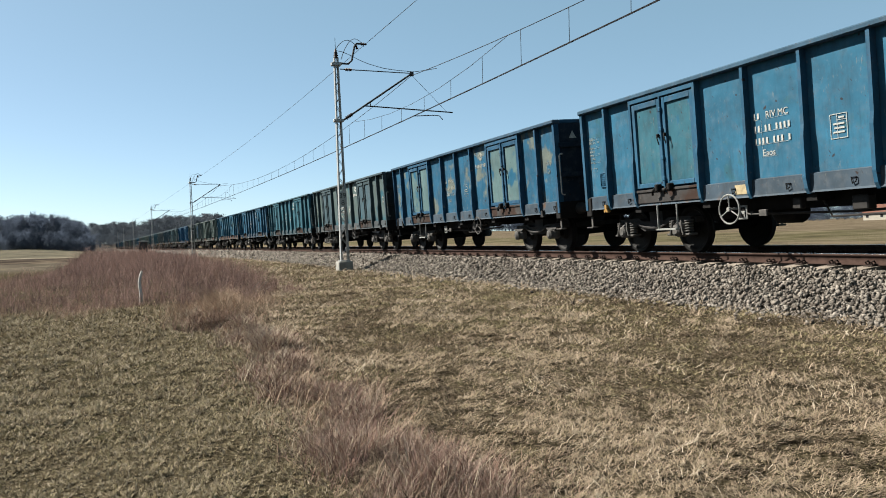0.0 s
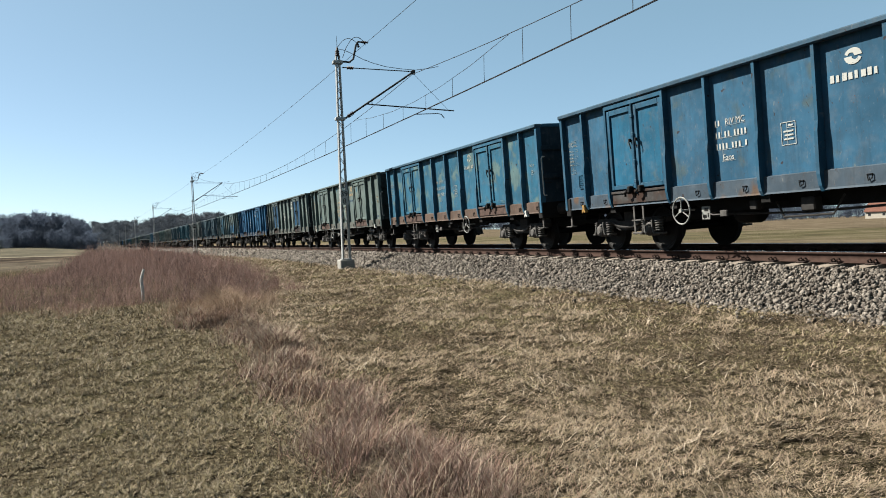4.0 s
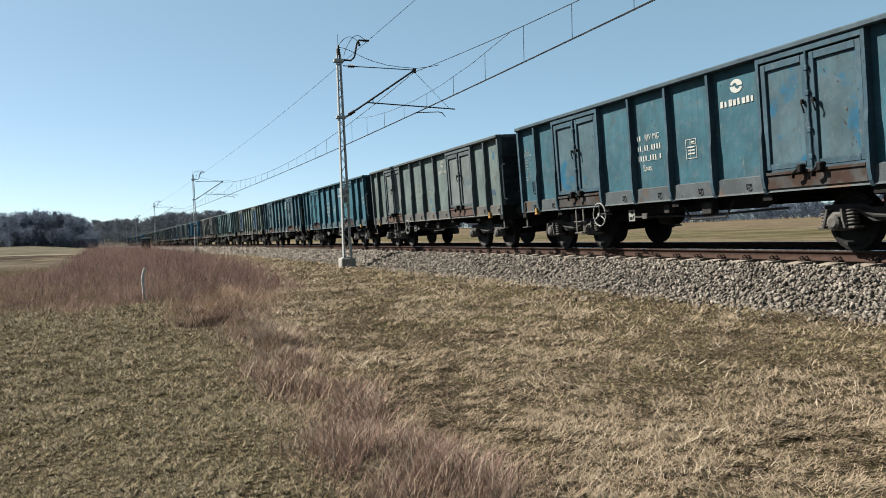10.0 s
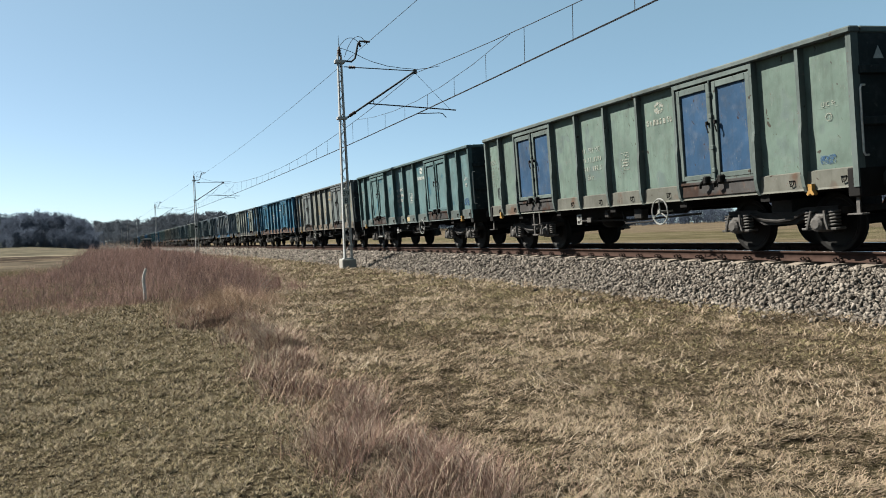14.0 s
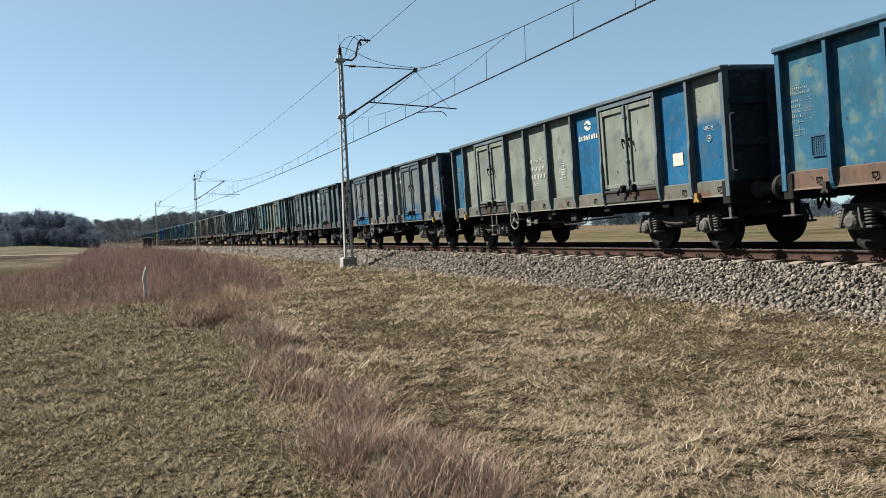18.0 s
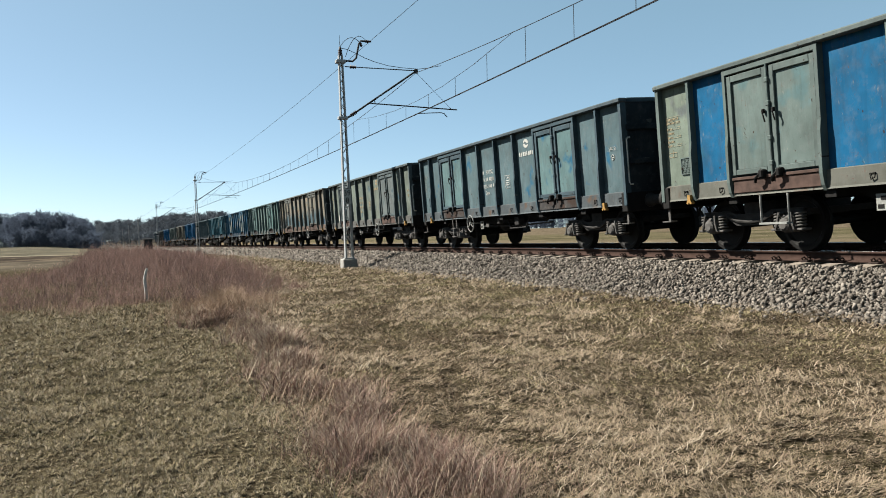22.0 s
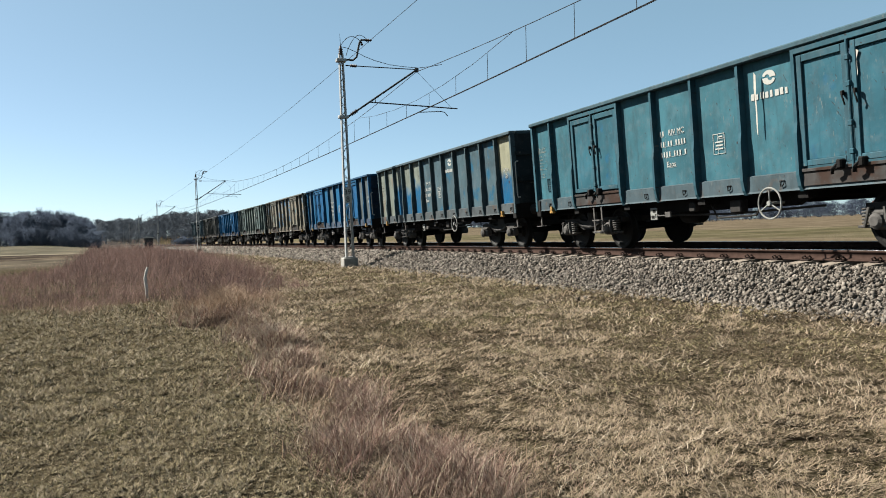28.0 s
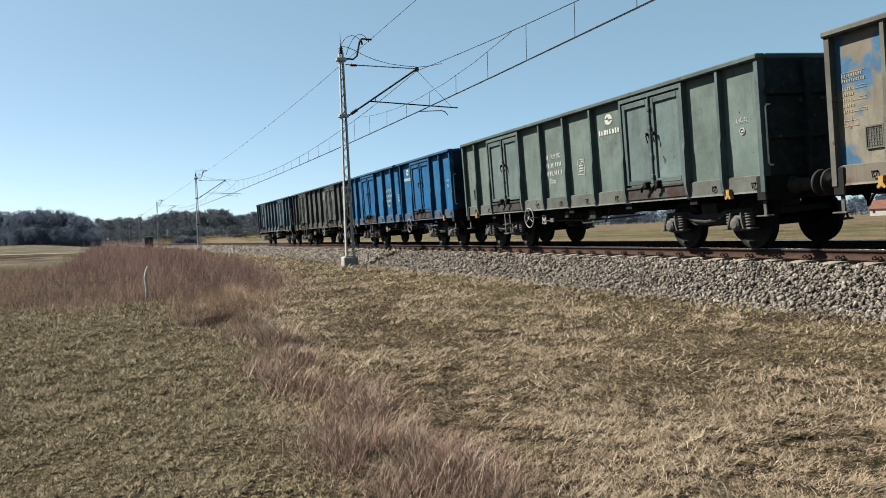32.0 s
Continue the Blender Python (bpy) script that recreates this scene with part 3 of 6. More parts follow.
def wagon_meshes():
    h = Z_TOP - Z_FOLD
    MESH["panel"] = panel_shape(PITCH - 0.02, h).mesh("side_panel", None, True)
    MESH["end_panel"] = panel_shape(END_W - 0.02, h).mesh("side_panel", None, True)
    # post: a pressed channel, deeper below the middle
    s = Shape()
    prof = [(0.06, Z_TOP), (-0.085, Z_TOP), (-0.088, 2.02), (-0.112, 1.86), (-0.118, 1.22), (-0.09, 1.05), (-0.045, Z_LOW - 0.02), (0.06, Z_LOW - 0.02)]
    s.extrude(prof, "y", -0.032, 0.032)
    MESH["post"] = s.mesh("side_post")
    s = Shape()
    s.extrude([(0.06, Z_TOP), (-0.075, Z_TOP), (-0.08, Z_LOW), (0.06, Z_LOW)], "y", -0.045, 0.045)
    MESH["corner"] = s.mesh("corner_post")
    # top rim all round, a flat hollow bar
    s = Shape()
    s.box(RIM_X, RIM_X + 0.2, -HALF, HALF, Z_TOP, Z_RIM, 0.02)
    MESH["rim"] = s.mesh("top_rim")
    s = Shape()
    s.box(RIM_X + 0.2, -RIM_X - 0.2, -0.06, 0.06, Z_TOP, Z_RIM, 0.02)
    MESH["end_rim"] = s.mesh("end_rim")
    # side sill with its folded lower flange
    s = Shape()
    s.extrude([(0.0, Z_FOLD), (-0.035, Z_FOLD - 0.015), (-0.04, Z_LOW + 0.03), (-0.055, Z_LOW), (0.05, Z_LOW), (0.05, Z_FOLD)], "y", -HALF + 0.05, HALF - 0.05)
    MESH["sill"] = s.mesh("side_sill")
    # door leaf: frame of flat bars about a sunk sheet
    w, dh = DOOR_W / 2 - 0.075, Z_TOP - 0.12 - Z_FOLD - 0.06
    s = Shape()
    for y0, y1, z0, z1 in ((-w / 2, -w / 2 + 0.1, -dh / 2, dh / 2), (w / 2 - 0.1, w / 2, -dh / 2, dh / 2), (-w / 2 + 0.1, w / 2 - 0.1, dh / 2 - 0.11, dh / 2), (-w / 2 + 0.1, w / 2 - 0.1, -dh / 2, -dh / 2 + 0.09)):
        s.box(-0.045, 0.02, y0, y1, z0, z1, 0.008)
    MESH["leaf_frame"] = s.mesh("door_frame")
    MESH["leaf"] = panel_shape(w - 0.19, dh - 0.19).mesh("door_sheet", None, True)
    # bolt bar between the leaves, with its handles and brackets
    s = Shape()
    s.tube([(-0.06, 0, -dh / 2 - 0.12), (-0.06, 0, dh / 2 + 0.03)], 0.022, 8)
    for z in (-0.7, -0.3, 0.25, 0.62):
        s.box(-0.09, 0.0, -0.04, 0.04, z - 0.04, z + 0.04, 0.01)
    MESH["bolt"] = s.mesh("door_bolt")
    s = Shape()
    s.tube([(-0.05, 0, 0.1), (-0.07, -0.015, 0.05), (-0.07, -0.04, -0.02), (-0.05, -0.04, -0.09)], 0.013, 6)
    s.box(-0.07, -0.02, -0.035, 0.015, 0.05, 0.12, 0.01)
    MESH["handle"] = s.mesh("door_handle")
    s = Shape()
    s.box(-0.12, 0.0, -0.05, 0.05, -0.07, 0.07, 0.02)
    s.tube([(-0.1, 0.03, 0.0), (-0.13, 0.09, -0.06), (-0.1, 0.13, -0.13)], 0.025, 6)
    MESH["latch"] = s.mesh("door_latch")
    s = Shape()
    s.box(-0.09, 0.03, -DOOR_W / 2 + 0.06, DOOR_W / 2 - 0.06, Z_FOLD - 0.03, Z_FOLD + 0.02, 0.006)
    s.box(-0.065, 0.0, -DOOR_W / 2 + 0.06, DOOR_W / 2 - 0.06, Z_LOW + 0.05, Z_FOLD - 0.03, 0.006)
    MESH["threshold"] = s.mesh("door_threshold")
    s = Shape()
    s.box(-0.085, 0.0, -DOOR_W / 2, DOOR_W / 2, Z_TOP - 0.1, Z_TOP - 0.005, 0.01)
    s.box(0.0, 0.05, -DOOR_W / 2, DOOR_W / 2, Z_TOP - 0.2, Z_TOP - 0.005)
    MESH["lintel"] = s.mesh("door_lintel")
    # end wall with its stiffeners
    s = Shape()
    s.box(-1.42, 1.42, -0.03, 0.03, 1.0, Z_TOP, 0.0)
    MESH["end"] = s.mesh("end_wall")
    s = Shape()
    s.box(-0.06, 0.06, -0.09, 0.0, 1.0, Z_TOP - 0.02, 0.015)
    MESH["end_post"] = s.mesh("end_post")
    s = Shape()
    s.box(-1.36, 1.36, -0.06, 0.0, -0.06, 0.06, 0.012)
    MESH["end_beam"] = s.mesh("end_beam")
    s = Shape()
    s.box(-1.45, 1.45, -0.11, 0.11, 0.84, 1.26, 0.02)
    MESH["headstock"] = s.mesh("headstock")
    # far side as one ribbed wall, and the floor
    s = Shape()
    s.box(1.36, 1.42, -6.4, 6.4, Z_LOW, Z_TOP)
    for e in EDGES:
        s.box(1.42, 1.48, max(-6.4, e - 0.05), min(6.4, e + 0.05), Z_LOW, Z_TOP)
    MESH["far_wall"] = s.mesh("far_side_wall")
    s = Shape()
    s.box(-1.33, 1.35, -6.33, 6.33, 1.19, 1.25)
    MESH["floor"] = s.mesh("floor")
    # underframe: solebars with trussed webs, centre sill, cross members, brake gear
    MESH["solebar"] = Shape().box(-0.06, 0.06, -6.3, 6.3, 0.94, 1.19, 0.0).mesh("solebar")
    MESH["centre_sill"] = Shape().box(-0.2, 0.2, -6.3, 6.3, 0.82, 1.19).mesh("centre_sill")
    MESH["cross_member"] = Shape().box(-1.38, 1.38, -0.1, 0.1, 0.86, 1.0).mesh("cross_member")
    s = Shape()
    s.extrude([(-2.4, 0.98), (2.4, 0.98), (1.9, 0.74), (-1.9, 0.74)], "x", -0.05, 0.05)
    MESH["truss_web"] = s.mesh("truss_web")
    s = Shape()
    s.lathe((-0.55, 1.0, 0.68), (0, 1, 0), [(0, 0.02), (0.0, 0.16), (0.05, 0.19), (0.5, 0.19), (0.55, 0.16), (0.55, 0.02)], 14)
    s.box(-0.6, -0.5, 1.1, 1.2, 0.8, 0.95)
    MESH["tank"] = s.mesh("air_tank", None, True)
    s = Shape()
    s.tube([(-1.15, -2.6, 0.72), (-1.15, -0.6, 0.66), (-1.1, 1.6, 0.7)], 0.02, 6)
    s.tube([(-1.2, -1.4, 0.9), (-1.22, -1.2, 0.62), (-1.2, -0.2, 0.6), (-1.18, 0.0, 0.9)], 0.018, 6)
    s.box(-1.28, -1.1, -0.9, -0.62, 0.68, 0.9, 0.02)
    s.box(-1.3, -1.18, 0.3, 0.48, 0.74, 0.92, 0.02)
    MESH["brake"] = s.mesh("brake_rigging")
    # bogie frame with a sagging side bar
    s = Shape()
    for x in (-1.0, 1.0):
        s.extrude([(1.2, 0.62), (1.2, 0.72), (0.5, 0.72), (0.35, 0.66), (-0.35, 0.66), (-0.5, 0.72), (-1.2, 0.72), (-1.2, 0.62), (-0.62, 0.6), (-0.35, 0.46), (0.35, 0.46), (0.62, 0.6)], "x", x - 0.07, x + 0.07)
        s.tube([(x - 0.1 * (1 if x < 0 else -1), 0.62, 0.66), (x - 0.1 * (1 if x < 0 else -1), 0.3, 0.545), (x - 0.1 * (1 if x < 0 else -1), 0.0, 0.52), (x - 0.1 * (1 if x < 0 else -1), -0.3, 0.545), (x - 0.1 * (1 if x < 0 else -1), -0.62, 0.66)], 0.028, 6)
    s.box(-1.0, 1.0, -0.22, 0.22, 0.55, 0.86)
    for y in (-1.2, 1.2):
        s.box(-1.0, 1.0, y - 0.05, y + 0.05, 0.6, 0.7)
    MESH["bogie"] = s.mesh("bogie")
    # axle box under two coil springs, and a horn guide
    s = Shape()
    s.box(-0.12, 0.1, -0.13, 0.13, 0.33, 0.62, 0.04)
    s.lathe((-0.12, 0, 0.46), (-1, 0, 0), [(0, 0.12), (0.05, 0.115), (0.08, 0.07)], 12)
    s.box(-0.13, 0.08, -0.34, 0.34, 0.36, 0.4, 0.01)
    s.tube([(-0.13, -0.13, 0.66), (-0.15, -0.16, 0.5), (-0.15, -0.2, 0.38)], 0.025, 6)
    s.tube([(-0.13, 0.13, 0.66), (-0.15, 0.16, 0.5), (-0.15, 0.2, 0.38)], 0.025, 6)
    MESH["axle_box"] = s.mesh("axle_box")
    s = Shape()
    for k in range(5):
        z = 0.43 + 0.05 * k
        s.tube([(0.075 * math.cos(a), 0.075 * math.sin(a), z + 0.02 * a / 6.3) for a in [2 * math.pi * q / 8 for q in range(8)]], 0.019, 5, True)
    MESH["spring"] = s.mesh("coil_spring", None, True)
    s = Shape()
    s.box(-0.11, 0.1, -0.15, 0.15, 0.34, 0.58, 0.05)
    s.lathe((-0.11, 0, 0.46), (-1, 0, 0), [(0, 0.13), (0.06, 0.125), (0.1, 0.06)], 12)
    s.extrude([(-0.3, 0.64), (0.3, 0.64), (0.2, 0.58), (-0.2, 0.58)], "x", -0.1, 0.08)
    MESH["plain_box"] = s.mesh("axle_box")
    # wheelset
    s = Shape()
    for x in (-0.75, 0.75):
        q = 1 if x > 0 else -1
        s.lathe((x, 0, 0), (q, 0, 0), [(-0.06, 0.1), (-0.055, 0.36), (-0.06, 0.4), (-0.065, 0.485), (-0.03, 0.487), (-0.02, 0.462), (0.07, 0.457), (0.072, 0.4), (0.03, 0.36), (0.01, 0.16), (0.09, 0.12)], 28)
    s.lathe((-0.98, 0, 0), (1, 0, 0), [(0, 0.06), (0.2, 0.08), (1.76, 0.08), (1.96, 0.06)], 12)
    MESH["wheelset"] = s.mesh("wheelset")
    # buffer, screw coupling, hand wheel, steps and rails
    s = Shape()
    s.lathe((0, 0, 0), (0, -1, 0), [(0.0, 0.15), (0.04, 0.15), (0.05, 0.11), (0.3, 0.105), (0.31, 0.08), (0.55, 0.075), (0.56, 0.2), (0.585, 0.215), (0.61, 0.19)], 18)
    MESH["buffer"] = s.mesh("buffer", None, True)
    s = Shape()
    s.box(-0.05, 0.05, -0.28, 0.0, -0.04, 0.06, 0.01)
    s.tube([(0, -0.2, 0.05), (0, -0.34, 0.08), (0, -0.38, 0.0), (0, -0.3, -0.06)], 0.03, 6)
    s.tube([(-0.08, -0.25, 0.0), (-0.08, -0.45, -0.22), (0.08, -0.45, -0.22), (0.08, -0.25, 0.0)], 0.02, 6)
    MESH["coupling"] = s.mesh("screw_coupling")
    s = Shape()
    s.tube([(0.25, -0.1, 0.0), (0.25, -0.3, -0.15), (0.22, -0.42, -0.3), (0.2, -0.45, -0.12)], 0.025, 6)
    MESH["hose"] = s.mesh("brake_hose")
    s = Shape()
    s.tube([(0, 0.25 * math.cos(a), 0.25 * math.sin(a)) for a in [2 * math.pi * q / 24 for q in range(24)]], 0.015, 6, True)
    for a in (math.pi / 2, math.pi * 7 / 6, math.pi * 11 / 6):
        s.tube([(0, 0, 0), (0, 0.24 * math.cos(a), 0.24 * math.sin(a))], 0.012, 5)
    s.lathe((0.3, 0, 0), (-1, 0, 0), [(0, 0.02), (0.29, 0.02), (0.3, 0.045), (0.33, 0.04)], 8)
    MESH["hand_wheel"] = s.mesh("hand_wheel")
    s = Shape()
    s.tube([(0.1, -0.3, 1.0), (0, -0.3, 0.97), (0, -0.3, 0.5), (0, 0.3, 0.5), (0, 0.3, 0.97), (0.1, 0.3, 1.0)], 0.02, 6)
    s.box(-0.06, 0.06, -0.3, 0.3, 0.49, 0.52)
    MESH["loop"] = s.mesh("step")
    s = Shape()
    for y in (-0.16, 0.16):
        s.box(-0.01, 0.01, y - 0.025, y + 0.025, 0.38, 0.96)
    for z in (0.4, 0.66):
        s.box(-0.08, 0.06, -0.16, 0.16, z, z + 0.03, 0.006)
    MESH["ladder"] = s.mesh("step")
    # bracket step under the corner, and the plate of the brake changeover with its lever
    s = Shape()
    s.box(-0.012, 0.012, -0.03, 0.03, 0.6, 1.0)
    s.box(-0.09, 0.06, -0.13, 0.13, 0.585, 0.61, 0.006)
    MESH["corner_step"] = s.mesh("corner_step")
    s = Shape()
    s.box(-0.01, 0.01, -0.11, 0.11, -0.12, 0.12, 0.004)
    MESH["plate"] = s.mesh("brake_plate")
    s = Shape()
    for y0, y1, z0, z1 in ((-0.07, 0.03, 0.03, 0.09), (-0.02, 0.08, -0.09, -0.03), (-0.08, -0.05, -0.08, 0.0)):
        s.box(-0.014, -0.01, y0, y1, z0, z1)
    MESH["plate_bar"] = s.mesh("plate_bar")
    s = Shape()
    s.tube([(0.1, 0.0, 0.02), (-0.02, 0.0, 0.0), (-0.05, -0.12, -0.02), (-0.05, -0.34, -0.02)], 0.014, 6)
    s.box(-0.07, -0.03, -0.5, -0.32, -0.06, 0.05, 0.008)
    MESH["brake_lever"] = s.mesh("brake_lever")
    s = Shape()
    s.tube([(0.06, 0, 0.98), (0.0, 0, 0.98), (-0.03, 0, 0.94), (-0.03, 0, 0.04), (0, 0, 0), (0.06, 0, 0)], 0.016, 6)
    MESH["grab"] = s.mesh("grab_rail")
    s = Shape()
    s.extrude([(-0.04, 0.0), (0.04, 0.0), (0.035, -0.09), (0.075, -0.15), (0.05, -0.175), (0.0, -0.14), (-0.05, -0.175), (-0.075, -0.15), (-0.035, -0.09)], "x", -0.05, 0.03)
    MESH["hook"] = s.mesh("tow_hook")
    s = Shape()
    s.tube([(-0.005, -0.045, 0.035), (-0.02, -0.04, -0.03), (-0.02, 0.02, -0.055), (-0.005, 0.05, 0.035)], 0.009, 5, True)
    MESH["ring"] = s.mesh("lashing_ring")
    # stencilled markings, thin plates of paint
    s = Shape()
    for k, runs in enumerate(((2,), (2, 2, 4), (4, 3, 1))):
        z, y = 0.2 - 0.135 * k, 0.31
        y_first = y
        for chars in runs:
            for _ in range(chars):
                s.box(-0.003, 0.0, y - 0.026, y, z + 0.006, z + 0.07)
                y -= 0.056
            y -= 0.045
        s.box(-0.002, 0.0, y + 0.1, y_first, z - 0.003, z)
    s.box(-0.002, 0.0, 0.2, 0.202, -0.21, 0.2)
    MESH["number"] = s.mesh("number_stencil")
    s = Shape()
    for y0, y1, z0, z1 in ((-0.15, 0.15, 0.17, 0.18), (-0.15, 0.15, -0.18, -0.17), (-0.15, -0.14, -0.17, 0.17), (0.14, 0.15, -0.17, 0.17), (-0.14, 0.02, 0.085, 0.092), (-0.1, 0.0, 0.11, 0.135), (-0.1, 0.1, 0.02, 0.045), (-0.1, 0.08, -0.04, -0.015), (-0.1, 0.1, -0.1, -0.075), (0.02, 0.027, -0.17, 0.17)):
        s.box(-0.003, 0.0, y0, y1, z0, z1)
    MESH["table"] = s.mesh("load_table_stencil")
    s = Shape()
    for k, (chars, z) in enumerate(((9, 0.4), (10, 0.31), (4, 0.17), (5, 0.07), (4, -0.03), (5, -0.13), (4, -0.23))):
        y = 0.26
        for _ in range(chars):
            s.box(-0.003, 0.0, y - 0.02, y, z + 0.004, z + 0.044)
            y -= 0.047
        s.box(-0.002, 0.0, y, 0.26, z - 0.004, z)
        if k > 1 and k % 2 == 0:
            s.box(-0.003, 0.0, -0.2, -0.05, z + 0.045, z + 0.05)
            s.box(-0.003, 0.0, -0.2, 0.1, z, z + 0.005)
            s.box(-0.003, 0.0, -0.2, -0.195, z, z + 0.05)
    s.box(-0.002, 0.0, 0.256, 0.26, -0.48, 0.4)
    for y0, y1, z0, z1 in ((-0.02, 0.26, -0.48, -0.472), (-0.02, 0.26, -0.38, -0.372), (0.1, 0.108, -0.48, -0.3), (-0.02, -0.012, -0.48, -0.38), (-0.02, 0.26, 0.375, 0.38), (-0.2, 0.27, 0.47, 0.475), (0.262, 0.267, 0.3, 0.475)):
        s.box(-0.003, 0.0, y0, y1, z0, z1)
    MESH["data"] = s.mesh("data_stencil")
    # company mark as two plain bowed shapes over a bar of lettering
    s = Shape()
    for q in (1, -1):
        arc = [(q * 0.13 * math.cos(a), q * 0.11 * math.sin(a) + 0.14) for a in [math.radians(d) for d in range(20, 181, 20)]]
        inner = [(q * (0.05 * math.cos(a) + 0.03), q * 0.05 * math.sin(a) + 0.14) for a in [math.radians(d) for d in range(180, 19, -20)]]
        s.extrude(arc + inner, "x", -0.003, 0.0)
    MESH["mark"] = s.mesh("company_mark")
    s = Shape()
    for k in range(8):
        s.box(-0.003, 0.0, 0.36 - 0.092 * k - (0.06, 0.045, 0.07)[k % 3], 0.36 - 0.092 * k, -0.2, -0.09 - 0.012 * (k % 2))
    MESH["mark_bar"] = s.mesh("lettering_bar")
    # wire grid in a frame: cells between the bars lie deeper
    ys = [-0.15, -0.13] + [-0.15 + 0.043 * k + d for k in range(1, 7) for d in (-0.004, 0.004)] + [0.13, 0.15]
    zs = [-0.16, -0.14] + [-0.16 + 0.046 * k + d for k in range(1, 7) for d in (-0.004, 0.004)] + [0.14, 0.16]
    vs, fs, at = [], [], {}

    def corner(i, j, x):
        if (i, j, x) not in at:
            at[i, j, x] = len(vs)
            vs.append((x, ys[i], zs[j]))
        return at[i, j, x]

    def depth(i, j):
        if not (0 <= i < len(ys) - 1 and 0 <= j < len(zs) - 1):
            return 0.0
        if i in (0, len(ys) - 2) or j in (0, len(zs) - 2):
            return -0.02
        return -0.01 if i % 2 == 0 or j % 2 == 0 else -0.002
    for i in range(len(ys) - 1):
        for j in range(len(zs) - 1):
            x = depth(i, j)
            fs.append([corner(i, j, x), corner(i, j + 1, x), corner(i + 1, j + 1, x), corner(i + 1, j, x)])
            for di, dj, p, q in ((-1, 0, (i, j), (i, j + 1)), (1, 0, (i + 1, j + 1), (i + 1, j)), (0, -1, (i + 1, j), (i, j)), (0, 1, (i, j + 1), (i + 1, j + 1))):
                o = depth(i + di, j + dj)
                if o > x:
                    fs.append([corner(*p, x), corner(*q, x), corner(*q, o), corner(*p, o)])
    s = Shape()
    s.add(vs, fs)
    MESH["pocket"] = s.mesh("label_holder")
    for key, text, size in (("uic", "UIC St", 0.12), ("riv", "RIV MC", 0.15), ("class", "Eaos", 0.15)):
        cu = bpy.data.curves.new("uic_text", "FONT")
        cu.body, cu.size, cu.align_x, cu.align_y, cu.extrude = text, size, "CENTER", "CENTER", 0.002
        ob = new("text", cu)
        me = bpy.data.meshes.new_from_object(ob)
        me.transform(Matrix(((0, 0, -1, 0), (-1, 0, 0, 0), (0, 1, 0, 0), (0, 0, 0, 1))))
        bpy.data.objects.remove(ob)
        reach = 0.24 if key != "class" else 0.17
        line = Shape().box(-0.002, 0.0, -reach, reach, -0.06, -0.057)
        bm = bmesh.new()
        bm.from_mesh(me)
        vs = [bm.verts.new(v) for v in line.v]
        for f in line.f:
            bm.faces.new([vs[i] for i in f])
        bm.to_mesh(me)
        bm.free()
        me.materials.clear()
        me.materials.append(None)
        MESH[key] = me
    s = Shape()
    s.tube([(-0.002, 0.055 * math.cos(a), 0.055 * math.sin(a)) for a in [2 * math.pi * q / 16 for q in range(16)]], 0.008, 4, True)
    s.box(-0.003, 0.0, -0.03, 0.03, -0.012, 0.012)
    MESH["uic_ring"] = s.mesh("stencil_ring")


wagon_meshes()


def wpart(name, key, mat, parent, x=0.0, y=0.0, z=0.0, rz=0.0, label=""):
    """A wagon part on a shared mesh, with a paint of its own."""
    ob = new(name, MESH[key])
    ob.parent = parent
    ob.matrix_basis = pose(x, y, z, 0, 0, rz)
    ob.material_slots[0].link = "OBJECT"
    ob.material_slots[0].material = mat
    if label:
        ob["label"] = label
    return ob


ZC = (Z_TOP + Z_FOLD) / 2
SILLS = paint((0.07, 0.06, 0.055), RUST, 0.45, None, 0.2)
HANDW = plain("worn_grey_paint", (0.34, 0.34, 0.32), 0.6, 0.0, 0.3, 14.0)
WHEELSETS = []


